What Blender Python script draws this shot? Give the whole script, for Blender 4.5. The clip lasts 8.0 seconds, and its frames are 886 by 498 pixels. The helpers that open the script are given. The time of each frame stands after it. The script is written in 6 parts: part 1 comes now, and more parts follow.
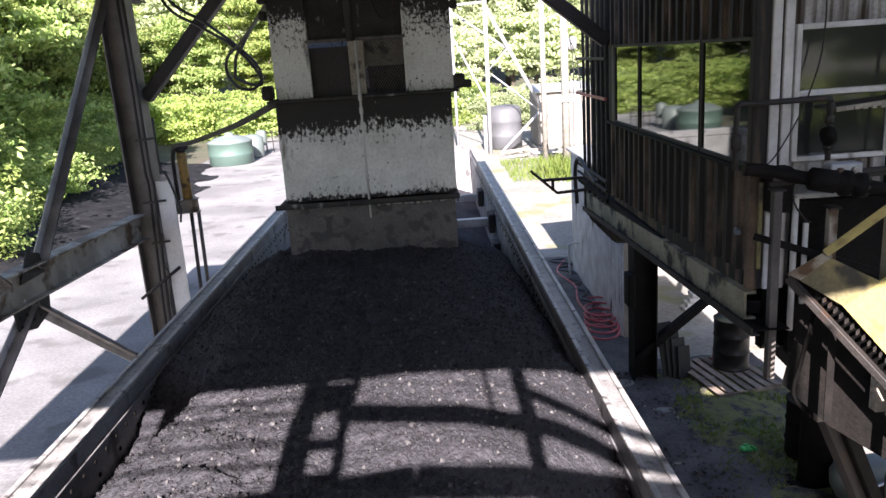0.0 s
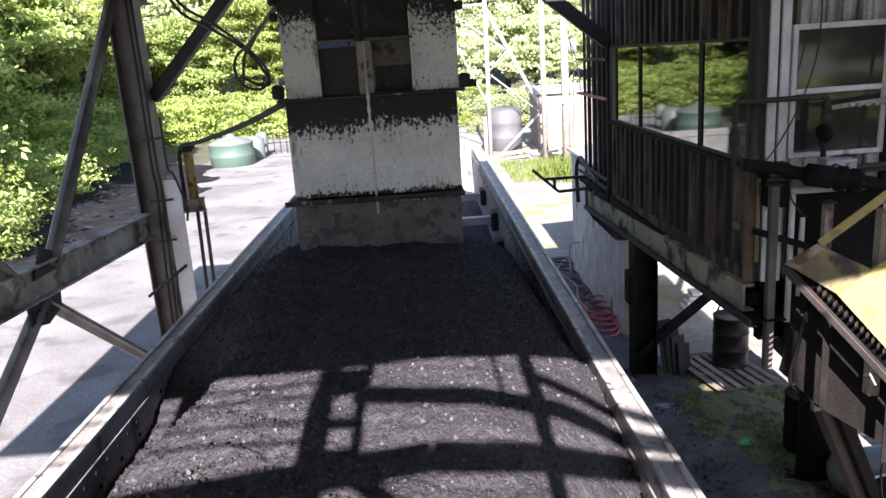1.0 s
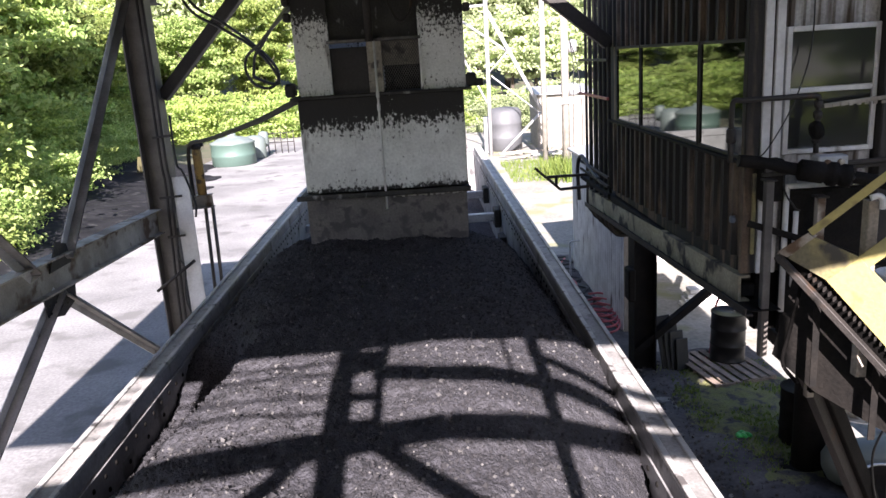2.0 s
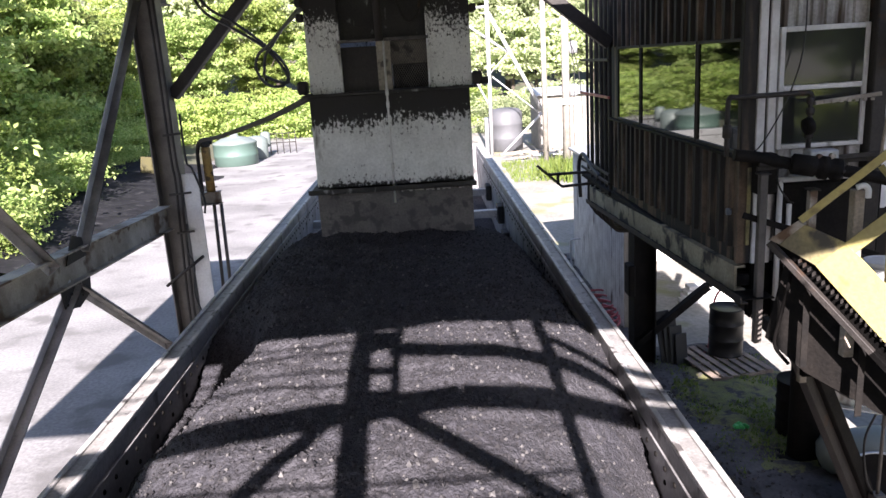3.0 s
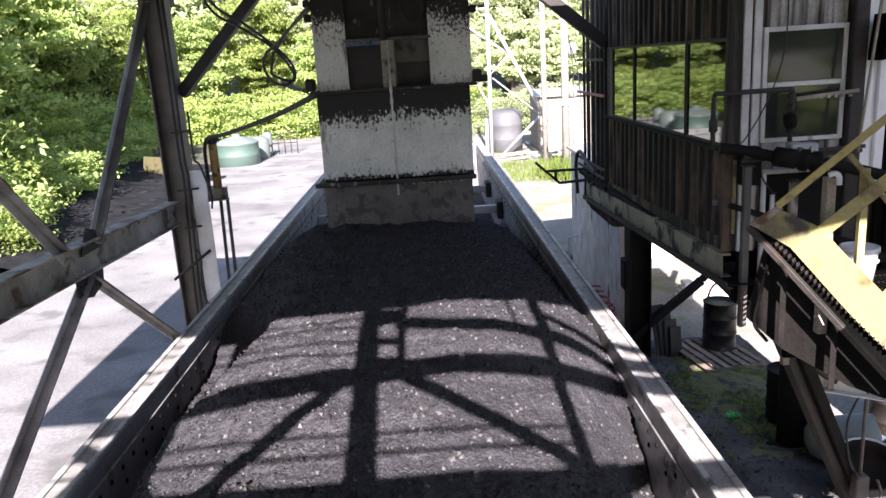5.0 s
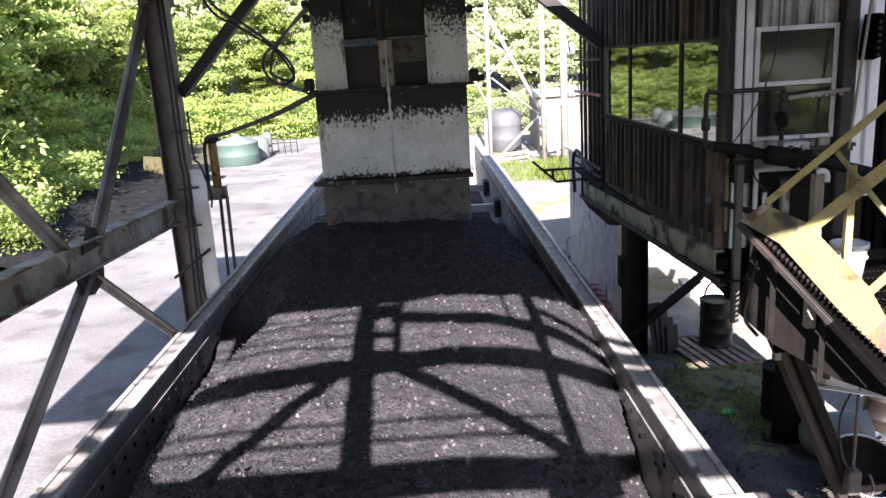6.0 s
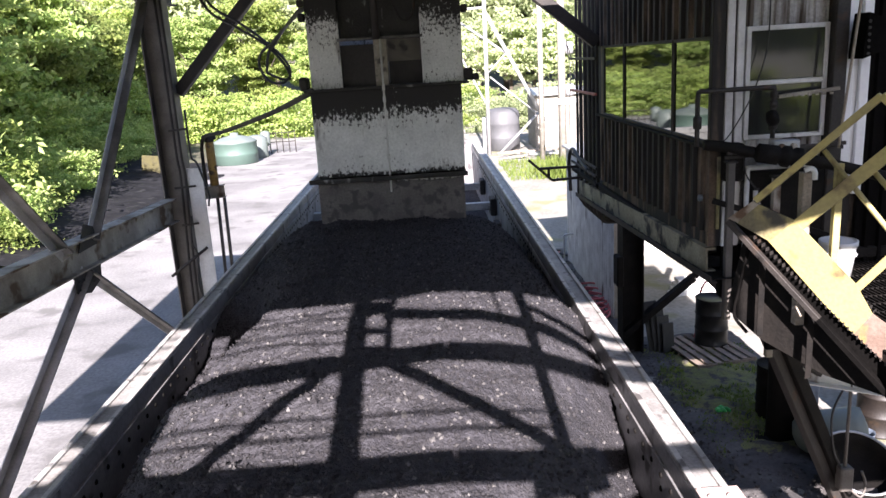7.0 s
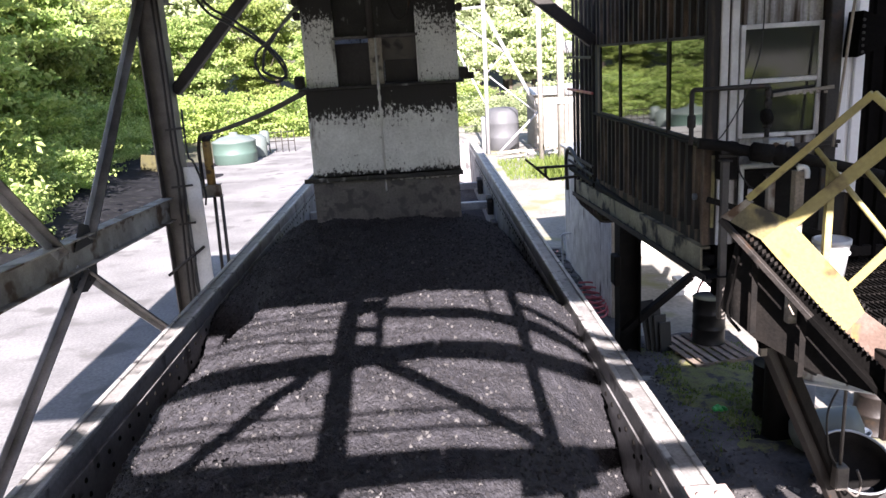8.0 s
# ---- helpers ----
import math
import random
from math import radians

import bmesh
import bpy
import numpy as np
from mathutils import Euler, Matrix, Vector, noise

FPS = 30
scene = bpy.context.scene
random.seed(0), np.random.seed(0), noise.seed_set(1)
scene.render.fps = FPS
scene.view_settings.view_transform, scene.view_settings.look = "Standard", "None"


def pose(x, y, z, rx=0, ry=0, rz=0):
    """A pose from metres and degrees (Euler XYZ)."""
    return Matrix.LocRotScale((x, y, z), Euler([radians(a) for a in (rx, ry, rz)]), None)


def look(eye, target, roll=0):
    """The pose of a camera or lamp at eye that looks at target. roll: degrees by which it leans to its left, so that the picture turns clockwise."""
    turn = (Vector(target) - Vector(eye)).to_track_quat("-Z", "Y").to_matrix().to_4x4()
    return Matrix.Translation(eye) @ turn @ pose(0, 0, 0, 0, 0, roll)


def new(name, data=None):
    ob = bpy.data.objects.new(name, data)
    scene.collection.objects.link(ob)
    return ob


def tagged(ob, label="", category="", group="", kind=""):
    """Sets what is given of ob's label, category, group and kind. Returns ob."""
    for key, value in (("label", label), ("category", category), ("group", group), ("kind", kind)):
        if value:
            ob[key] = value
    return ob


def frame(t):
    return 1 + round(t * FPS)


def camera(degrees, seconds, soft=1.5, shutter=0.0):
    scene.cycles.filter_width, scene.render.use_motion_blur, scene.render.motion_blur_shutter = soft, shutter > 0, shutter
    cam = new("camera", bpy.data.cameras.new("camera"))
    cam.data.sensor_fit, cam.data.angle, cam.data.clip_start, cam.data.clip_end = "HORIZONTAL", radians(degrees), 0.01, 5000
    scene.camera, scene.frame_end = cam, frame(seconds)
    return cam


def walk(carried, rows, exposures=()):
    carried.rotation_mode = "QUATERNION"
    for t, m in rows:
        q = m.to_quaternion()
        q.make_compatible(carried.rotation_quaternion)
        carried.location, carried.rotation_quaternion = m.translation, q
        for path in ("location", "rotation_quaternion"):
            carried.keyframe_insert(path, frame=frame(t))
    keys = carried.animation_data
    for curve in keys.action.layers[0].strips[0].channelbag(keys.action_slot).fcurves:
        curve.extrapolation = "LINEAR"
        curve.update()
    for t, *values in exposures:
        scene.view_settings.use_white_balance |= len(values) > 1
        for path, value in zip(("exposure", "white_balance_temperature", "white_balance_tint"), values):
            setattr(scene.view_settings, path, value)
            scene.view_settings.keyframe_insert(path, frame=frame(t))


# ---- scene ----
cam = camera(61.0, 8.0)
PATH = [
    (0, (-0.041, 2.644, 5.324), (-0.021, 4.581, 4.826), -3.9),
    (0.5, (-0.067, 2.57, 5.323), (-0.045, 4.507, 4.826), -3.9),
    (1, (-0.107, 2.471, 5.311), (-0.085, 4.409, 4.818), -3.9),
    (1.5, (-0.15, 2.351, 5.31), (-0.126, 4.29, 4.818), -3.8),
    (3, (-0.267, 1.955, 5.288), (-0.241, 3.895, 4.8), -3.6),
    (3.5, (-0.29, 1.833, 5.278), (-0.263, 3.773, 4.792), -3.6),
    (4, (-0.289, 1.745, 5.276), (-0.263, 3.685, 4.79), -3.6),
    (4.5, (-0.295, 1.666, 5.265), (-0.269, 3.606, 4.781), -3.5),
    (6, (-0.267, 1.508, 5.251), (-0.24, 3.448, 4.768), -3.5),
    (6.5, (-0.248, 1.476, 5.248), (-0.22, 3.417, 4.764), -3.5),
    (7, (-0.221, 1.459, 5.249), (-0.192, 3.399, 4.763), -3.5),
    (7.5, (-0.195, 1.459, 5.241), (-0.166, 3.399, 4.755), -3.5),
    (8, (-0.171, 1.461, 5.238), (-0.142, 3.4, 4.751), -3.5),
]
walk(cam, [(t, look(eye, target, roll)) for t, eye, target, roll in PATH],
     exposures=[(0.0, 2.28, 6450, 23), (8.0, 2.28, 6450, 23)])

# ---- world, sun ----
SUN_UP, SUN_SIDE = 30.0, -1.0
world = bpy.data.worlds.new("sky_world")
scene.world = world
world.use_nodes = True
wn = world.node_tree.nodes
sky = wn.new("ShaderNodeTexSky")
sky.sky_type, sky.sun_disc = "NISHITA", False
sky.sun_elevation, sky.sun_rotation = radians(SUN_UP), radians(180 - SUN_SIDE)
sky.air_density, sky.dust_density = 1.0, 0.8
wn["Background"].inputs["Strength"].default_value = 0.067
world.node_tree.links.new(sky.outputs[0], wn["Background"].inputs["Color"])
sun = new("sun", bpy.data.lights.new("sun", "SUN"))
sun.data.energy, sun.data.angle, sun.data.color = 5.0, radians(0.4), (1.0, 0.96, 0.9)
sun.matrix_world = look((math.sin(radians(SUN_SIDE)) * 40, -40, 5 + 40 * math.tan(radians(SUN_UP))), (0, 0, 5))


# ---- materials ----
def mat(name, base, second=None, rough=0.7, metal=0.0, scale=3.0, grain=60.0, bump=0.15, spots=None, spot_at=0.62, spot_scale=5.0,
        streak=1.0, spec=0.5, rand=0.0, bump_scale=None, grit=0.55):
    """A worn surface: two colours mixed by broad noise and fine grain, and patches of a third colour; streak stretches the patches upright."""
    m = bpy.data.materials.new(name)
    m.use_nodes = True
    nt = m.node_tree
    nd, ln = nt.nodes, nt.links
    b = nd["Principled BSDF"]
    b.inputs["Roughness"].default_value, b.inputs["Metallic"].default_value = rough, metal
    b.inputs["Specular IOR Level"].default_value = spec
    geo = nd.new("ShaderNodeNewGeometry")
    mapping = nd.new("ShaderNodeMapping")
    mapping.inputs["Scale"].default_value = (1, 1, streak)
    ln.new(geo.outputs["Position"], mapping.inputs["Vector"])

    def tex(s, detail, vec):
        n = nd.new("ShaderNodeTexNoise")
        n.inputs["Scale"].default_value, n.inputs["Detail"].default_value = s, detail
        ln.new(vec, n.inputs["Vector"])
        return n.outputs["Fac"]

    broad, fine = tex(scale, 4, geo.outputs["Position"]), tex(grain, 3, geo.outputs["Position"])
    mix = nd.new("ShaderNodeMix")
    mix.data_type = "RGBA"
    second = second or tuple(c * 0.7 for c in base)
    mix.inputs["A"].default_value, mix.inputs["B"].default_value = (*base, 1), (*second, 1)
    ramp = nd.new("ShaderNodeMapRange")
    ramp.inputs["From Min"].default_value, ramp.inputs["From Max"].default_value = 0.35, 0.65
    ln.new(broad, ramp.inputs["Value"])
    ln.new(ramp.outputs[0], mix.inputs["Factor"])
    colour = mix.outputs["Result"]
    dark = nd.new("ShaderNodeMix")
    dark.data_type, dark.blend_type = "RGBA", "MULTIPLY"
    dark.inputs["Factor"].default_value = grit
    g = nd.new("ShaderNodeMapRange")
    g.inputs["From Min"].default_value, g.inputs["From Max"].default_value = 0.3, 0.7
    g.inputs["To Min"].default_value, g.inputs["To Max"].default_value = 0.55, 1.25
    ln.new(fine, g.inputs["Value"])
    ln.new(colour, dark.inputs["A"])
    ln.new(g.outputs[0], dark.inputs["B"])
    colour = dark.outputs["Result"]
    if rand:
        info = nd.new("ShaderNodeObjectInfo")
        r = nd.new("ShaderNodeMapRange")
        r.inputs["To Min"].default_value, r.inputs["To Max"].default_value = 1 - rand, 1 + rand
        ln.new(info.outputs["Random"], r.inputs["Value"])
        rm = nd.new("ShaderNodeMix")
        rm.data_type, rm.blend_type = "RGBA", "MULTIPLY"
        rm.inputs["Factor"].default_value = 1
        ln.new(colour, rm.inputs["A"])
        ln.new(r.outputs[0], rm.inputs["B"])
        colour = rm.outputs["Result"]
    if spots:
        s = tex(spot_scale, 6, mapping.outputs["Vector"])
        sr = nd.new("ShaderNodeMapRange")
        sr.inputs["From Min"].default_value, sr.inputs["From Max"].default_value = spot_at - 0.04, spot_at + 0.05
        ln.new(s, sr.inputs["Value"])
        sm = nd.new("ShaderNodeMix")
        sm.data_type = "RGBA"
        ln.new(sr.outputs[0], sm.inputs["Factor"])
        ln.new(colour, sm.inputs["A"])
        sm.inputs["B"].default_value = (*spots, 1)
        colour = sm.outputs["Result"]
    ln.new(colour, b.inputs["Base Color"])
    if bump:
        bp = nd.new("ShaderNodeBump")
        bp.inputs["Strength"].default_value, bp.inputs["Distance"].default_value = bump, 0.02
        ln.new(fine if bump_scale is None else tex(bump_scale, 5, geo.outputs["Position"]), bp.inputs["Height"])
        ln.new(bp.outputs[0], b.inputs["Normal"])
    return m


def soot_chute(m):
    """Lays ragged soot stains over the chute's paint: below each flange, at the seams and over the upper half."""
    nd, ln = m.node_tree.nodes, m.node_tree.links
    b = nd["Principled BSDF"]
    colour = b.inputs["Base Color"].links[0].from_socket
    geo = nd.new("ShaderNodeNewGeometry")
    sep = nd.new("ShaderNodeSeparateXYZ")
    ln.new(geo.outputs["Position"], sep.inputs[0])
    mapping = nd.new("ShaderNodeMapping")
    mapping.inputs["Scale"].default_value = (1, 1, 0.7)
    ln.new(geo.outputs["Position"], mapping.inputs["Vector"])
    rag = nd.new("ShaderNodeTexNoise")
    rag.inputs["Scale"].default_value, rag.inputs["Detail"].default_value, rag.inputs["Roughness"].default_value = 34, 6, 0.7
    ln.new(mapping.outputs["Vector"], rag.inputs["Vector"])
    drips = nd.new("ShaderNodeMapping")
    drips.inputs["Scale"].default_value = (1, 1, 0.22)
    ln.new(geo.outputs["Position"], drips.inputs["Vector"])
    run = nd.new("ShaderNodeTexNoise")
    run.inputs["Scale"].default_value, run.inputs["Detail"].default_value = 26, 6
    ln.new(drips.outputs["Vector"], run.inputs["Vector"])
    big = nd.new("ShaderNodeTexNoise")
    big.inputs["Scale"].default_value = 2.6
    ln.new(geo.outputs["Position"], big.inputs["Vector"])
    ramp = nd.new("ShaderNodeValToRGB")
    ramp.color_ramp.interpolation = "LINEAR"
    stops = ((0.0, 0.85), (0.02, 0.66), (0.045, 0.24), (0.1, 0.1), (0.25, 0.1), (0.32, 0.36), (0.37, 0.72), (0.42, 1.1), (0.49, 1.1), (0.492, 0.8), (0.51, 0.3), (0.56, 0.16), (0.72, 0.2), (0.80, 0.36), (0.87, 0.62), (0.95, 1.0), (1.0, 1.1))
    e = ramp.color_ramp.elements
    e[0].position, e[0].color = stops[0][0], (stops[0][1],) * 3 + (1,)
    e[1].position, e[1].color = stops[-1][0], (stops[-1][1],) * 3 + (1,)
    for p, v in stops[1:-1]:
        n = e.new(p)
        n.color = (v, v, v, 1)
    span = nd.new("ShaderNodeMapRange")
    span.inputs["From Min"].default_value, span.inputs["From Max"].default_value = 4.06, 5.98
    ln.new(sep.outputs["Z"], span.inputs["Value"])
    ln.new(span.outputs[0], ramp.inputs["Fac"])

    def maths(op, a, b_):
        n = nd.new("ShaderNodeMath")
        n.operation = op
        for i, v in enumerate((a, b_)):
            if isinstance(v, float):
                n.inputs[i].default_value = v
            else:
                ln.new(v, n.inputs[i])
        return n.outputs[0]

    s = maths("ADD", ramp.outputs["Color"], maths("MULTIPLY", maths("SUBTRACT", rag.outputs["Fac"], 0.5), 2.3))
    s = maths("ADD", s, maths("MULTIPLY", maths("SUBTRACT", run.outputs["Fac"], 0.5), 0.5))
    s = maths("ADD", s, maths("MULTIPLY", maths("SUBTRACT", big.outputs["Fac"], 0.5), 0.7))
    mask = nd.new("ShaderNodeMapRange")
    mask.inputs["From Min"].default_value, mask.inputs["From Max"].default_value = 0.4, 0.62
    ln.new(s, mask.inputs["Value"])
    mix = nd.new("ShaderNodeMix")
    mix.data_type = "RGBA"
    ln.new(mask.outputs[0], mix.inputs["Factor"])
    ln.new(colour, mix.inputs["A"])
    mix.inputs["B"].default_value = (0.022, 0.02, 0.019, 1)
    ln.new(mix.outputs["Result"], b.inputs["Base Color"])
    return m


def glass_mat(name, tint, rough=0.02, mirror=0.5):
    """Coated window glass: part mirror, part dark clear pane."""
    m = bpy.data.materials.new(name)
    m.use_nodes = True
    nd, ln = m.node_tree.nodes, m.node_tree.links
    b = nd["Principled BSDF"]
    b.inputs["Base Color"].default_value = (*tint, 1)
    b.inputs["Roughness"].default_value = rough
    b.inputs["Metallic"].default_value = mirror
    b.inputs["Specular IOR Level"].default_value = 0.9
    return m


def lump_mat(name, low, high):
    """Coal lumps: each one of its own shade between two, a few of them pale."""
    m = bpy.data.materials.new(name)
    m.use_nodes = True
    nd, ln = m.node_tree.nodes, m.node_tree.links
    b = nd["Principled BSDF"]
    geo = nd.new("ShaderNodeNewGeometry")
    r = nd.new("ShaderNodeMapRange")
    r.inputs["From Min"].default_value = 0.8
    ln.new(geo.outputs["Random Per Island"], r.inputs["Value"])
    mix = nd.new("ShaderNodeMix")
    mix.data_type = "RGBA"
    mix.inputs["A"].default_value, mix.inputs["B"].default_value = (*low, 1), (*high, 1)
    ln.new(r.outputs[0], mix.inputs["Factor"])
    ln.new(mix.outputs["Result"], b.inputs["Base Color"])
    b.inputs["Roughness"].default_value = 0.8
    b.inputs["Specular IOR Level"].default_value = 0.25
    return m


def leaf_mat(name, base, second):
    m = bpy.data.materials.new(name)
    m.use_nodes = True
    nd, ln = m.node_tree.nodes, m.node_tree.links
    b = nd["Principled BSDF"]
    geo = nd.new("ShaderNodeNewGeometry")
    mix = nd.new("ShaderNodeMix")
    mix.data_type = "RGBA"
    mix.inputs["A"].default_value, mix.inputs["B"].default_value = (*base, 1), (*second, 1)
    ln.new(geo.outputs["Random Per Island"], mix.inputs["Factor"])
    info = nd.new("ShaderNodeObjectInfo")
    r = nd.new("ShaderNodeMapRange")
    r.inputs["To Min"].default_value, r.inputs["To Max"].default_value = 0.75, 1.25
    ln.new(info.outputs["Random"], r.inputs["Value"])
    rm = nd.new("ShaderNodeMix")
    rm.data_type, rm.blend_type = "RGBA", "MULTIPLY"
    rm.inputs["Factor"].default_value = 1
    ln.new(mix.outputs["Result"], rm.inputs["A"])
    ln.new(r.outputs[0], rm.inputs["B"])
    ln.new(rm.outputs["Result"], b.inputs["Base Color"])
    b.inputs["Roughness"].default_value = 0.6
    tr = nd.new("ShaderNodeBsdfTranslucent")
    ln.new(rm.outputs["Result"], tr.inputs["Color"])
    add = nd.new("ShaderNodeMixShader")
    add.inputs[0].default_value = 0.5
    ln.new(b.outputs[0], add.inputs[1])
    ln.new(tr.outputs[0], add.inputs[2])
    ln.new(add.outputs[0], nd["Material Output"].inputs["Surface"])
    return m


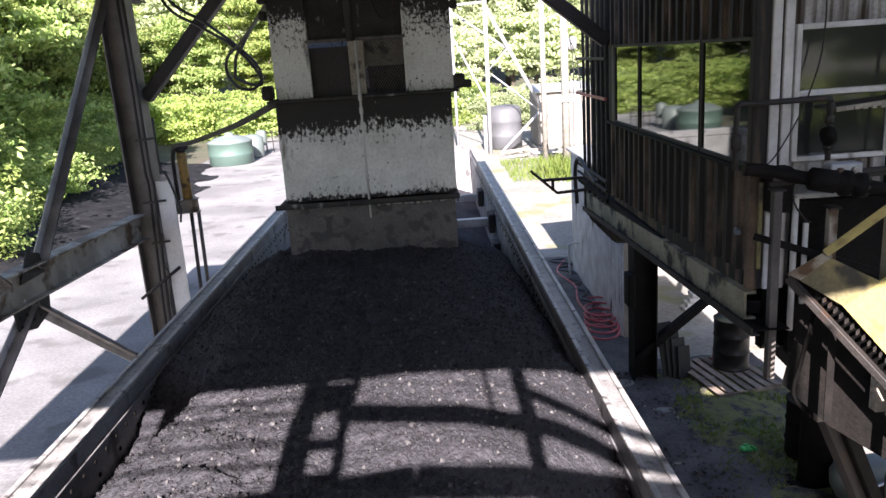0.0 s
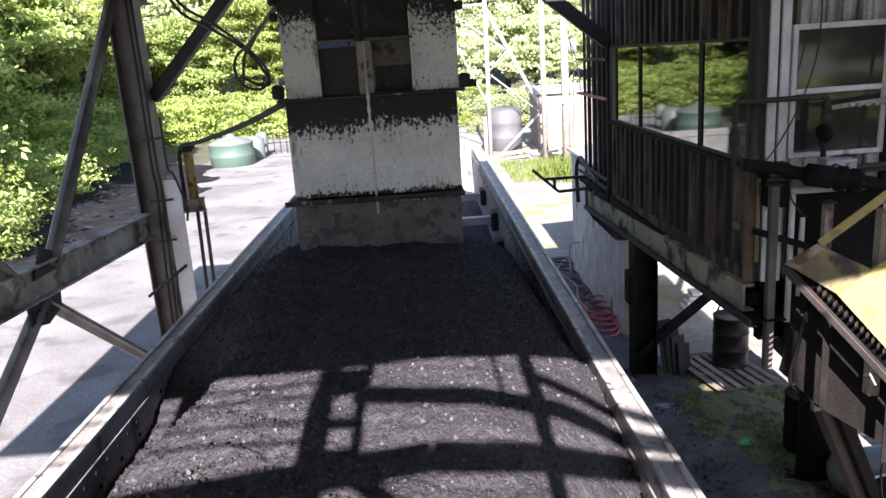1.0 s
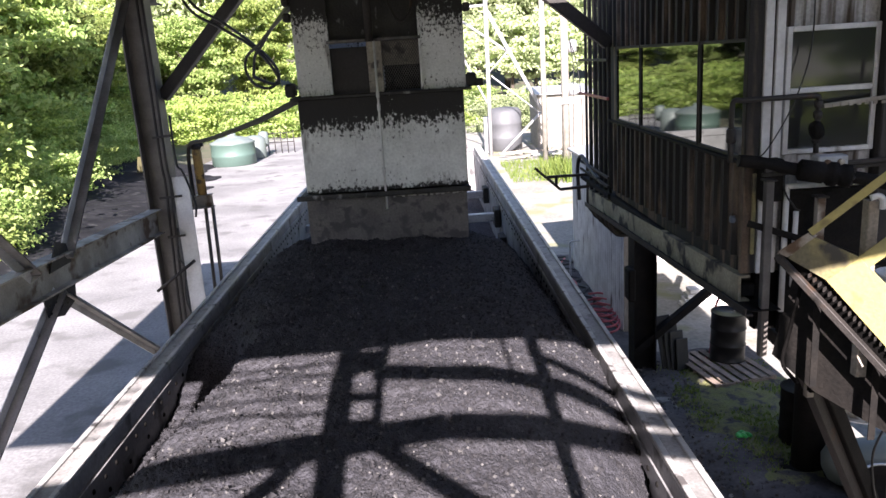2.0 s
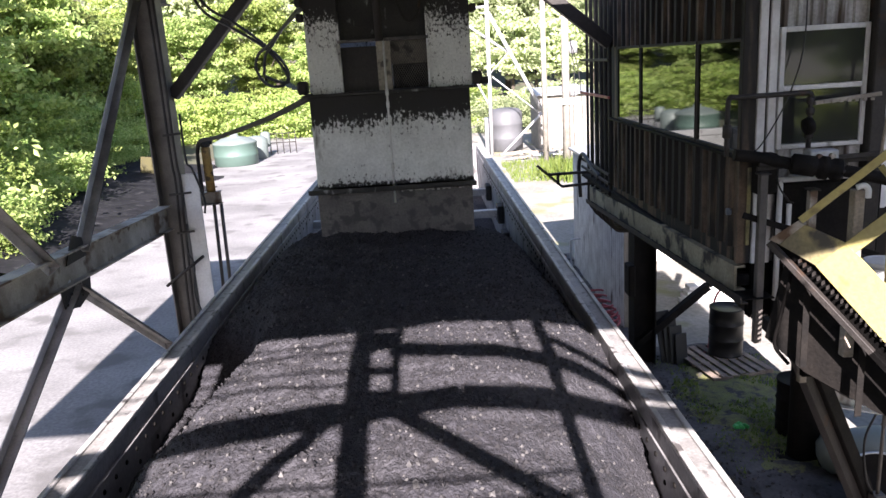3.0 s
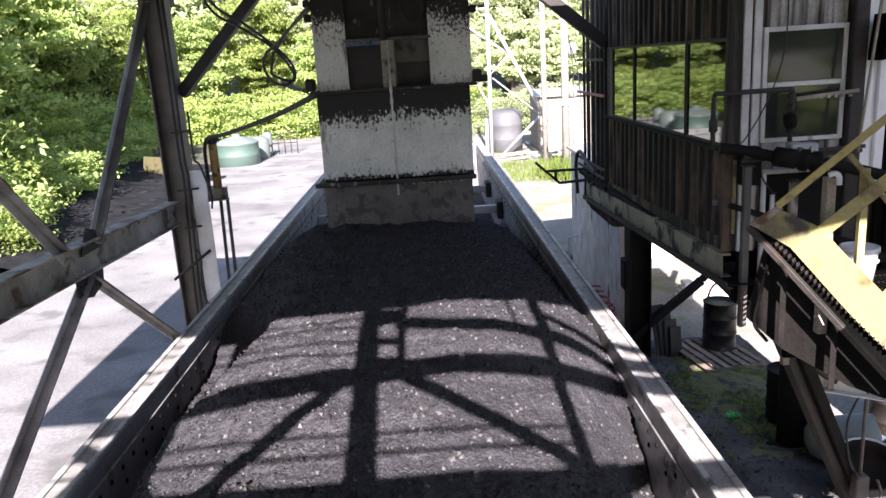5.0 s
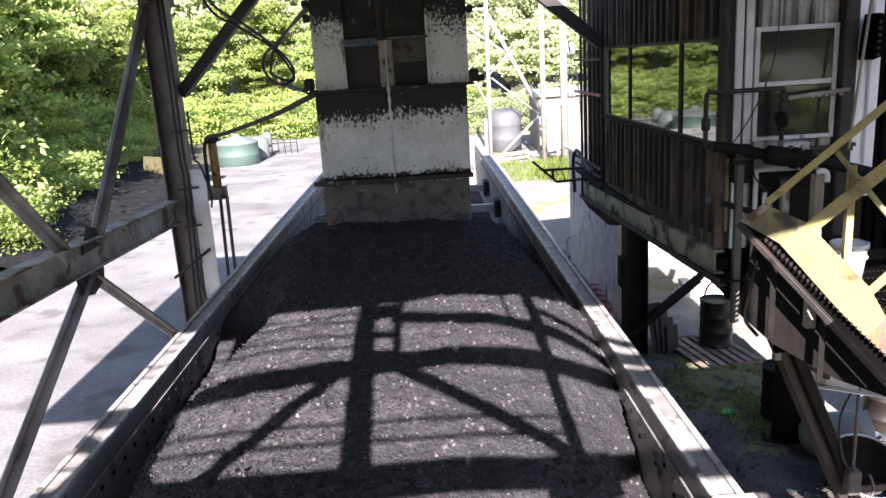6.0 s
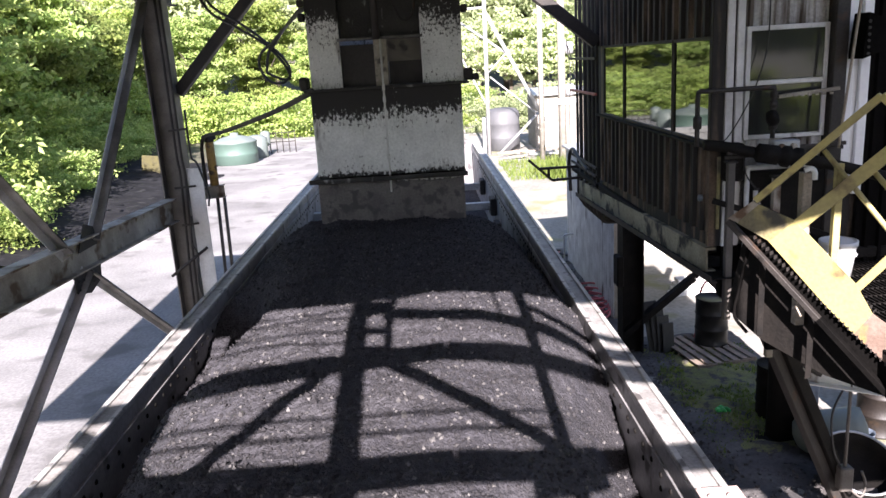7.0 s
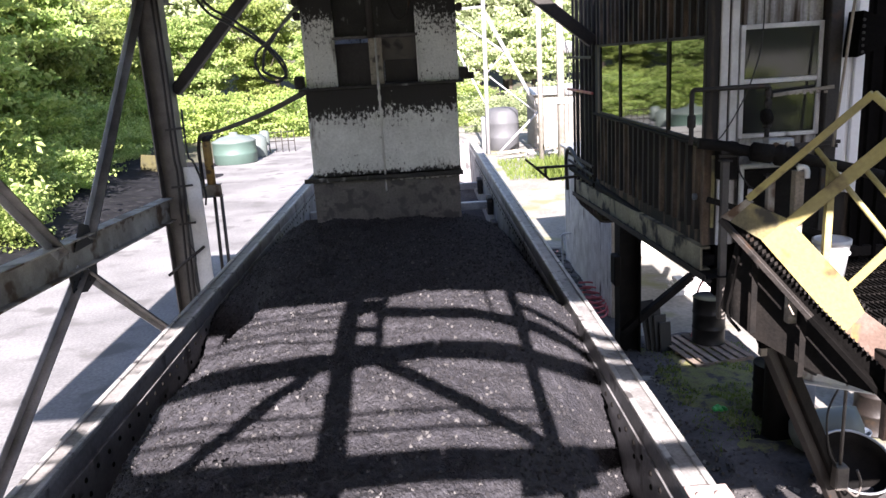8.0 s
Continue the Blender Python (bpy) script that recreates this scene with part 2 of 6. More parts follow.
M = {
    "coal": mat("coal", (0.0335, 0.0322, 0.039), (0.0505, 0.0485, 0.055), 0.8, 0, 3, 45, 1.0, bump_scale=55, grit=0.9, spots=(0.085, 0.08, 0.08), spot_at=0.7, spot_scale=70),
    "lump": lump_mat("coal_lump", (0.028, 0.0265, 0.029), (0.125, 0.12, 0.117)),
    "car": mat("car_steel", (0.34, 0.335, 0.34), (0.22, 0.217, 0.22), 0.65, 0.1, 2.5, 40, 0.0, spots=(0.085, 0.08, 0.08), spot_at=0.6, spot_scale=5, streak=0.6, grit=0.4),
    "rim": mat("rim_steel", (0.6, 0.59, 0.57), (0.36, 0.35, 0.34), 0.45, 0.1, 3, 50, 0.1, spots=(0.12, 0.11, 0.105), spot_at=0.63, spot_scale=9, grit=0.35),
    "rim_dark": mat("coal_rubbed_rim_steel", (0.4, 0.39, 0.37), (0.26, 0.25, 0.24), 0.5, 0.1, 5, 60, 0.1, spots=(0.16, 0.15, 0.145), spot_at=0.63, spot_scale=16, grit=0.5),
    "rust_pink": mat("rust_pink_paint", (0.26, 0.185, 0.15), (0.17, 0.115, 0.09), 0.65, 0, 5, 50, 0.15, spots=(0.33, 0.22, 0.07), spot_at=0.62, spot_scale=6, streak=0.4, grit=0.35),
    "barrier": mat("barrier_paint", (0.085, 0.075, 0.026), (0.06, 0.054, 0.024), 0.7, 0, 3, 30, 0.1),
    "primer": mat("pinkish_primer", (0.62, 0.47, 0.43), (0.5, 0.38, 0.35), 0.6, 0, 6, 50, 0.1, spots=(0.2, 0.15, 0.13), spot_at=0.66, spot_scale=12, grit=0.3),
    "chute": mat("chute_paint", (0.8, 0.81, 0.79), (0.64, 0.65, 0.63), 0.75, 0, 2.5, 45, 0.15, spots=(0.3, 0.29, 0.27), spot_at=0.64, spot_scale=9, streak=0.25, grit=0.3),
    "soot": mat("sooty_steel", (0.05, 0.047, 0.044), (0.025, 0.024, 0.023), 0.8, 0, 4, 50, 0.3, spots=(0.3, 0.3, 0.29), spot_at=0.66, spot_scale=9, streak=0.5),
    "skirt": mat("chute_skirt", (0.165, 0.15, 0.142), (0.105, 0.097, 0.093), 0.75, 0.05, 4, 50, 0.25, spots=(0.07, 0.066, 0.066), spot_at=0.55, spot_scale=9, grit=0.5),
    "hatch": mat("hatch_brown", (0.034, 0.029, 0.029), (0.026, 0.023, 0.0225), 0.7, 0, 4, 50, 0.15, spots=(0.16, 0.14, 0.12), spot_at=0.72, spot_scale=6),
    "tan": mat("faded_tan_paint", (0.4, 0.36, 0.3), (0.26, 0.23, 0.19), 0.75, 0, 5, 50, 0.15, spots=(0.09, 0.08, 0.07), spot_at=0.6, spot_scale=9),
    "tank_grey": mat("tank_grey_paint", (0.1, 0.103, 0.11), (0.075, 0.077, 0.082), 0.6, 0, 1, 20, 0.05, grit=0.15),
    "mast": mat("mast_paint", (0.36, 0.36, 0.37), (0.28, 0.28, 0.285), 0.6, 0, 1, 20, 0.05, grit=0.2),
    "black": mat("black_steel", (0.008, 0.0075, 0.0072), (0.015, 0.013, 0.0115), 0.75, 0, 5, 50, 0.2, spec=0.12),
    # darker than steel: shade under stair and booth is put into this colour
    "pitch": mat("shaded_black_steel", (0.0035, 0.0033, 0.0032), (0.0055, 0.005, 0.0047), 0.8, 0, 5, 50, 0.2, spec=0.05),
    "iron": mat("dark_iron", (0.024, 0.021, 0.019), (0.038, 0.032, 0.028), 0.65, 0.15, 4, 50, 0.2, spots=(0.055, 0.031, 0.018), spot_at=0.68, spot_scale=6),
    "grey": mat("grey_painted_steel", (0.46, 0.415, 0.35), (0.22, 0.19, 0.155), 0.6, 0.05, 2.2, 45, 0.15, spots=(0.1, 0.057, 0.03), spot_at=0.575, spot_scale=3.2, grit=0.35),
    # braces lightened in colour to make up for light the roof cuts off
    "brace": mat("lightened_grey_paint", (0.62, 0.59, 0.56), (0.36, 0.34, 0.32), 0.6, 0.05, 2.5, 45, 0.15, spots=(0.1, 0.08, 0.065), spot_at=0.66, spot_scale=3, streak=0.3, grit=0.3),
    "galv": mat("galvanised_steel", (0.5, 0.51, 0.52), (0.36, 0.37, 0.38), 0.45, 0.5, 4, 40, 0.1, grit=0.2),
    "white": mat("white_paint", (0.72, 0.72, 0.70), (0.55, 0.55, 0.53), 0.6, 0, 2, 30, 0.1, spots=(0.25, 0.22, 0.2), spot_at=0.7, spot_scale=4, streak=0.4, grit=0.2),
    "panel": mat("white_enamel", (0.84, 0.84, 0.84), (0.74, 0.74, 0.74), 0.5, 0, 2, 30, 0.05, spots=(0.5, 0.47, 0.43), spot_at=0.7, spot_scale=5, streak=0.3, grit=0.1),
    "white_dirty": mat("dirty_white_paint", (0.74, 0.73, 0.71), (0.52, 0.51, 0.49), 0.6, 0, 3, 30, 0.1, spots=(0.16, 0.14, 0.12), spot_at=0.66, spot_scale=4, streak=0.3, grit=0.2),
    "siding": mat("stained_siding", (0.17, 0.118, 0.08), (0.055, 0.038, 0.027), 0.75, 0, 3, 50, 0.2, spots=(0.014, 0.0115, 0.0095), spot_at=0.44, spot_scale=5, streak=0.12),
    "siding_white": mat("white_siding", (0.74, 0.74, 0.72), (0.55, 0.54, 0.52), 0.6, 0, 3, 40, 0.15, spots=(0.15, 0.13, 0.11), spot_at=0.64, spot_scale=5, streak=0.15, grit=0.25),
    "siding_front": mat("grimy_front_siding", (0.56, 0.55, 0.53), (0.36, 0.345, 0.32), 0.7, 0, 3, 40, 0.15, spots=(0.09, 0.07, 0.055), spot_at=0.56, spot_scale=4, streak=0.1),
    "post": mat("dark_post_steel", (0.15, 0.135, 0.12), (0.075, 0.067, 0.06), 0.6, 0.05, 2.5, 45, 0.15, spots=(0.3, 0.28, 0.26), spot_at=0.66, spot_scale=3, streak=0.2, grit=0.3),
    "yellow_dirty": mat("grimy_yellow_paint", (0.34, 0.29, 0.12), (0.17, 0.15, 0.09), 0.65, 0, 3, 40, 0.15, spots=(0.06, 0.055, 0.045), spot_at=0.56, spot_scale=5),
    # fines darkened further, to carry the tree shade lying over them
    "fines": mat("coal_fines", (0.0115, 0.012, 0.014), (0.021, 0.0215, 0.024), 0.95, 0, 1.2, 5, 0.5, spots=(0.04, 0.04, 0.042), spot_at=0.64, spot_scale=2.5, spec=0.1),
    "yard": mat("yard_gravel", (0.30, 0.29, 0.262), (0.22, 0.21, 0.18), 0.95, 0, 0.6, 12, 0.4, spots=(0.2, 0.2, 0.11), spot_at=0.6, spot_scale=0.7),
    "channel": mat("channel_steel", (0.47, 0.42, 0.29), (0.25, 0.22, 0.15), 0.7, 0, 2, 40, 0.2, spots=(0.03, 0.028, 0.025), spot_at=0.56, spot_scale=4),
    "yellow": mat("yellow_paint", (0.44, 0.375, 0.135), (0.34, 0.295, 0.13), 0.55, 0, 3, 40, 0.15, spots=(0.16, 0.12, 0.06), spot_at=0.63, spot_scale=4, grit=0.25),
    "orange": mat("ochre_paint", (0.40, 0.25, 0.06), (0.27, 0.16, 0.05), 0.6, 0, 6, 40, 0.15, spots=(0.08, 0.05, 0.03), spot_at=0.56, spot_scale=7),
    "rubber": mat("black_rubber", (0.02, 0.02, 0.02), None, 0.5, 0, 5, 60, 0.1),
    "red": mat("red_hose", (0.42, 0.06, 0.07), (0.5, 0.14, 0.14), 0.5, 0, 6, 60, 0.1),
    "wood": mat("pallet_wood", (0.30, 0.24, 0.19), (0.2, 0.155, 0.12), 0.85, 0, 5, 60, 0.3, rand=0.3),
    "pole": mat("pole_wood", (0.36, 0.31, 0.25), (0.27, 0.23, 0.18), 0.85, 0, 5, 60, 0.3),
    "pole_pale": mat("bleached_pole", (0.33, 0.305, 0.265), (0.25, 0.23, 0.2), 0.85, 0, 5, 60, 0.3),
    "rust_drum": mat("rusty_drum_paint", (0.02, 0.015, 0.0125), (0.013, 0.010, 0.009), 0.55, 0.0, 4, 50, 0.15, spots=(0.035, 0.022, 0.014), spot_at=0.62, spot_scale=7),
    "drum": mat("drum_paint", (0.008, 0.008, 0.0085), (0.013, 0.0125, 0.0125), 0.4, 0, 4, 50, 0.1, grit=0.2, spec=0.25),
    "blue": mat("faded_blue_plastic", (0.12, 0.15, 0.19), (0.09, 0.115, 0.15), 0.5, 0, 3, 40, 0.1, grit=0.15),
    "tank": mat("green_tank", (0.08, 0.13, 0.11), (0.068, 0.11, 0.093), 0.5, 0, 1, 20, 0.05, grit=0.1),
    "tank_top": mat("tank_top", (0.15, 0.18, 0.168), (0.125, 0.15, 0.142), 0.5, 0, 1, 20, 0.05, grit=0.1),
    "road": mat("road_gravel", (0.255, 0.252, 0.25), (0.155, 0.153, 0.153), 0.9, 0, 0.35, 16, 0.4, spots=(0.12, 0.117, 0.115), spot_at=0.6, spot_scale=0.9),
    "dust": mat("coal_dust_ground", (0.062, 0.058, 0.058), (0.125, 0.116, 0.112), 0.95, 0, 1.6, 18, 0.7, spots=(0.16, 0.15, 0.14), spot_at=0.66, spot_scale=2),
    "soil": mat("bank_soil", (0.10, 0.085, 0.06), (0.06, 0.075, 0.035), 0.95, 0, 0.6, 10, 0.5),
    "moss": mat("moss_ground", (0.17, 0.18, 0.062), (0.13, 0.12, 0.07), 0.95, 0, 7, 35, 0.8, spots=(0.055, 0.052, 0.05), spot_at=0.57, spot_scale=7),
    "bark": mat("bark", (0.10, 0.08, 0.06), (0.06, 0.05, 0.04), 0.9, 0, 6, 40, 0.5),
    "glass": glass_mat("window_glass", (0.075, 0.088, 0.072), 0.03, 0.9),
    "pane_dark": glass_mat("dark_pane", (0.07, 0.072, 0.073), 0.06, 0.6),
    "leaf": leaf_mat("leaf", (0.15, 0.225, 0.045), (0.41, 0.47, 0.14)),
    "leaf_dark": leaf_mat("leaf_dark", (0.23, 0.36, 0.09), (0.53, 0.62, 0.23)),
    "leaf_shrub": leaf_mat("leaf_shrub", (0.2, 0.3, 0.065), (0.48, 0.56, 0.17)),
    # distance haze is put into this leaf colour
    "leaf_hazed": leaf_mat("leaf_hazed", (0.33, 0.41, 0.2), (0.52, 0.57, 0.33)),
    "grass": leaf_mat("grass_blade", (0.14, 0.22, 0.04), (0.25, 0.30, 0.07)),
    "plastic": mat("white_plastic", (0.75, 0.76, 0.76), (0.66, 0.66, 0.66), 0.4, 0, 3, 20, 0.03, grit=0.1),
    "green": mat("green_plastic", (0.05, 0.5, 0.12), None, 0.4, 0, 3, 20, 0.05),
    "roof": mat("roof_sheet", (0.12, 0.11, 0.10), (0.07, 0.065, 0.06), 0.8, 0.2, 2, 30, 0.1),
    "hose": mat("hose_black", (0.03, 0.03, 0.03), None, 0.45, 0, 5, 60, 0.05),
}


# ---- builders ----
soot_chute(M["chute"])


def part(name, bm, material, parent=None, label="", smooth=False):
    """Links a bmesh as one mesh object, under a thing where a parent is given."""
    me = bpy.data.meshes.new(name)
    if smooth:
        for fc in bm.faces:
            fc.smooth = True
    bm.to_mesh(me)
    bm.free()
    me.materials.append(M[material])
    ob = new(name, me)
    if parent:
        ob.parent = parent
    if label:
        ob["label"] = label
    return ob


def thing(name, label, category, at=(0, 0, 0), kind="", group=""):
    """An Empty at a thing's base; its parts are built in world places and hung under it with the inverse kept."""
    ob = new(name)
    ob.empty_display_size = 0.1
    return tagged(ob, label, category, group, kind)


def box(bm, a, b, bevel=0.0, m=None):
    """A box between two corners, with bevelled edges."""
    t = bmesh.new()
    bmesh.ops.create_cube(t, size=1)
    s = [b[i] - a[i] for i in range(3)]
    c = [(b[i] + a[i]) / 2 for i in range(3)]
    for v in t.verts:
        v.co = Vector((v.co[i] * s[i] + c[i] for i in range(3)))
    if bevel:
        bmesh.ops.bevel(t, geom=t.edges[:], offset=bevel, segments=1, affect="EDGES")
    join(bm, t, m)
    return bm


def join(bm, t, m=None):
    if m is not None:
        t.transform(m)
    me = bpy.data.meshes.new("joined")
    t.to_mesh(me)
    t.free()
    bm.from_mesh(me)
    bpy.data.meshes.remove(me)


def frame_of(a, b, up=(0, 0, 1)):
    """A matrix whose z runs from a to b, with x held near to up."""
    a, b = Vector(a), Vector(b)
    z = (b - a).normalized()
    u = Vector(up)
    if abs(z.dot(u)) > 0.98:
        u = Vector((0, 1, 0))
    y = z.cross(u).normalized()
    x = y.cross(z)
    return Matrix.Translation(a) @ Matrix((x, y, z)).transposed().to_4x4(), (b - a).length


def extrude(bm, a, b, outline, up=(0, 0, 1)):
    """A bar from a to b with that outline (pairs along up and across)."""
    m, n = frame_of(a, b, up)
    lo = [bm.verts.new(m @ Vector((p, q, 0))) for p, q in outline]
    hi = [bm.verts.new(m @ Vector((p, q, n))) for p, q in outline]
    k = len(outline)
    for i in range(k):
        bm.faces.new((lo[i], lo[(i + 1) % k], hi[(i + 1) % k], hi[i]))
    bm.faces.new(lo[::-1])
    bm.faces.new(hi)
    bmesh.ops.recalc_face_normals(bm, faces=bm.faces[:])
    return bm


def bar(bm, a, b, h, w, up=(0, 0, 1)):
    c = min(h, w) * 0.08
    return extrude(bm, a, b, [(-h / 2, -w / 2 + c), (-h / 2 + c, -w / 2), (h / 2 - c, -w / 2), (h / 2, -w / 2 + c), (h / 2, w / 2 - c),
                              (h / 2 - c, w / 2), (-h / 2 + c, w / 2), (-h / 2, w / 2 - c)], up)


def ibeam(bm, a, b, h, w, t=0.016, up=(0, 0, 1)):
    """An I section; h along up, w across."""
    return extrude(bm, a, b, [(-h / 2, -w / 2), (-h / 2 + t, -w / 2), (-h / 2 + t, -t / 2), (h / 2 - t, -t / 2), (h / 2 - t, -w / 2), (h / 2, -w / 2),
                              (h / 2, w / 2), (h / 2 - t, w / 2), (h / 2 - t, t / 2), (-h / 2 + t, t / 2), (-h / 2 + t, w / 2), (-h / 2, w / 2)], up)


def channel(bm, a, b, h, w, t=0.014, up=(0, 0, 1)):
    return extrude(bm, a, b, [(-h / 2, 0), (h / 2, 0), (h / 2, w), (h / 2 - t, w), (h / 2 - t, t), (-h / 2 + t, t), (-h / 2 + t, w), (-h / 2, w)], up)


def angle(bm, a, b, h, w, t=0.012, up=(0, 0, 1)):
    return extrude(bm, a, b, [(0, 0), (h, 0), (h, t), (t, t), (t, w), (0, w)], up)


def rod(bm, a, b, r, n=10, r2=None):
    m, ln = frame_of(a, b)
    r2 = r if r2 is None else r2
    lo = [bm.verts.new(m @ Vector((r * math.cos(2 * math.pi * i / n), r * math.sin(2 * math.pi * i / n), 0))) for i in range(n)]
    hi = [bm.verts.new(m @ Vector((r2 * math.cos(2 * math.pi * i / n), r2 * math.sin(2 * math.pi * i / n), ln))) for i in range(n)]
    for i in range(n):
        bm.faces.new((lo[i], lo[(i + 1) % n], hi[(i + 1) % n], hi[i])).smooth = True
    bm.faces.new(lo[::-1])
    bm.faces.new(hi)
    return bm


def tube(bm, pts, r, n=8, steps=6):
    """A round tube through points, smoothed by Catmull-Rom."""
    p = [Vector(q) for q in pts]
    p = [p[0] * 2 - p[1]] + p + [p[-1] * 2 - p[-2]]
    line = []
    for i in range(1, len(p) - 2):
        for s in range(steps):
            t = s / steps
            a, b, c, d = p[i - 1:i + 3]
            line.append(0.5 * (2 * b + (c - a) * t + (2 * a - 5 * b + 4 * c - d) * t * t + (3 * b - a - 3 * c + d) * t ** 3))
    line.append(p[-2])
    rings = []
    ref = Vector((0.3, 0.2, 0.93))
    for i, q in enumerate(line):
        d = (line[min(i + 1, len(line) - 1)] - line[max(i - 1, 0)]).normalized()
        u = d.cross(ref).normalized()
        v = d.cross(u)
        rings.append([bm.verts.new(q + r * (u * math.cos(2 * math.pi * k / n) + v * math.sin(2 * math.pi * k / n))) for k in range(n)])
    for a, b in zip(rings, rings[1:]):
        for k in range(n):
            bm.faces.new((a[k], a[(k + 1) % n], b[(k + 1) % n], b[k])).smooth = True
    bm.faces.new(rings[0][::-1])
    bm.faces.new(rings[-1])
    bmesh.ops.recalc_face_normals(bm, faces=bm.faces[:])
    return bm


def lathe(bm, profile, at=(0, 0, 0), n=28, m=None, caps=True):
    """A turned body from pairs of radius and height."""
    t = bmesh.new()
    rings = [[t.verts.new((r * math.cos(2 * math.pi * k / n), r * math.sin(2 * math.pi * k / n), z)) for k in range(n)] for r, z in profile]
    for a, b in zip(rings, rings[1:]):
        for k in range(n):
            t.faces.new((a[k], a[(k + 1) % n], b[(k + 1) % n], b[k])).smooth = True
    if caps:
        t.faces.new(rings[0][::-1])
        t.faces.new(rings[-1])
    bmesh.ops.recalc_face_normals(t, faces=t.faces[:])
    join(bm, t, Matrix.Translation(at) if m is None else m)
    return bm


def plate(bm, pts, thick, way):
    """A flat plate from its outline, given that thickness along way."""
    w = Vector(way).normalized() * thick
    a = [bm.verts.new(Vector(p)) for p in pts]
    b = [bm.verts.new(Vector(p) + w) for p in pts]
    k = len(pts)
    bm.faces.new(a)
    bm.faces.new(b[::-1])
    for i in range(k):
        bm.faces.new((a[i], b[i], b[(i + 1) % k], a[(i + 1) % k]))
    bmesh.ops.recalc_face_normals(bm, faces=bm.faces[:])
    return bm


def ribbed(bm, a, b, z0, z1, pitch=0.18, depth=0.035, flat=0.55, out=(-1, 0), z0b=None):
    """Ribbed sheet standing between two plan points; ribs stand out along out."""
    ax, ay = a
    bx, by = b
    n = math.hypot(bx - ax, by - ay)
    ux, uy = (bx - ax) / n, (by - ay) / n
    pts, s = [], 0.0
    while s < n:
        for ds, o in ((0, 0), (pitch * flat, 0), (pitch * (flat + 0.1), 1), (pitch * 0.9, 1)):
            if s + ds < n:
                pts.append((s + ds, o * depth))
        s += pitch
    pts.append((n, 0))
    z0b = z0 if z0b is None else z0b
    rows = []
    for thick in (0.0, -0.006):
        rows.append([[bm.verts.new((ax + ux * s + out[0] * (o + thick), ay + uy * s + out[1] * (o + thick), zz)) for s, o in pts
                      for zz in ((z0 + (z0b - z0) * s / n,) if k == 0 else (z1,))] for k in (0, 1)])
    (l0, h0), (l1, h1) = rows
    for i in range(len(pts) - 1):
        bm.faces.new((l0[i], l0[i + 1], h0[i + 1], h0[i]))
        bm.faces.new((l1[i], h1[i], h1[i + 1], l1[i + 1]))
        bm.faces.new((l0[i], l1[i], l1[i + 1], l0[i + 1]))
        bm.faces.new((h0[i], h0[i + 1], h1[i + 1], h1[i]))
    bmesh.ops.recalc_face_normals(bm, faces=bm.faces[:])
    return bm


def BM():
    return bmesh.new()

# ---- ground ----
GZ = -0.13


def sheet(name, x0, x1, y0, y1, z, step, material, height=None):
    bm = BM()
    nx, ny = max(1, round((x1 - x0) / step)), max(1, round((y1 - y0) / step))
    grid = [[bm.verts.new((x0 + (x1 - x0) * i / nx, y0 + (y1 - y0) * j / ny, 0)) for i in range(nx + 1)] for j in range(ny + 1)]
    for row in grid:
        for v in row:
            v.co.z = z + (height(v.co.x, v.co.y) if height else 0)
    for j in range(ny):
        for i in range(nx):
            bm.faces.new((grid[j][i], grid[j][i + 1], grid[j + 1][i + 1], grid[j + 1][i])).smooth = True
    return part(name, bm, material)


def far_hill(x, y):
    d = math.hypot(x, y - 10)
    rise = max(0.0, d - 95) * 0.32 * (1 if y > 0 else 0.3)
    return rise - 0.03


def bank(x, y):
    """The wooded bank beside the road climbs away from it."""
    edge = -12.5 - max(0, y - 22) * 0.22
    s = max(0.0, edge - x)
    return min(6.0, 0.32 * s) + 0.12 * noise.noise((x * 0.4, y * 0.4, 0)) * min(1, s)


tagged(sheet("ground", -500, 500, -300, 700, GZ - 0.02, 10, "soil", far_hill), "earth and gravel ground running out to wooded hills", "ground", kind="structure")
tagged(sheet("road", -14, -2.6, -12, 95, GZ, 1.0, "road", lambda x, y: 0.02 * noise.noise((x * 0.5, y * 0.5, 3))), "pale gravel haul road dusted with coal", "road", kind="structure")
tagged(sheet("yard", -2.6, 30, -12, 95, GZ, 1.0, "yard", lambda x, y: 0.02 * noise.noise((x * 0.5, y * 0.5, 7))), "pale gravel yard behind the loading plant", "yard", kind="structure")
tagged(sheet("bank", -45, -12, -5, 90, GZ - 0.01, 1.0, "soil", bank), "earth bank climbing from the road into woods", "bank", kind="structure")
tagged(sheet("dirt_strip", 1.0, 3.5, 14.9, 22.0, GZ + 0.03, 0.12, "dust",
             lambda x, y: 0.05 * noise.noise((x * 1.5, y * 1.5, 2)) + 0.02 * noise.noise((x * 6, y * 6, 2))), "black coal-dusted dirt along the shed", "dirt", kind="structure")
tagged(sheet("dirt_strip", 1.0, 5.4, 2.0, 14.9, GZ + 0.03, 0.12, "dust",
             lambda x, y: 0.05 * noise.noise((x * 1.5, y * 1.5, 2)) + 0.02 * noise.noise((x * 6, y * 6, 2))), "black coal-dusted dirt beside the track", "dirt", kind="structure")


def moss(x, y):
    d = math.hypot((x - 4.45) / 0.95, (y - 12.4) / 1.8)
    return 0.05 * (1 - d * d) + 0.05 * noise.noise((x * 2.5, y * 2.5, 5)) + 0.02 * noise.noise((x * 9, y * 9, 5))


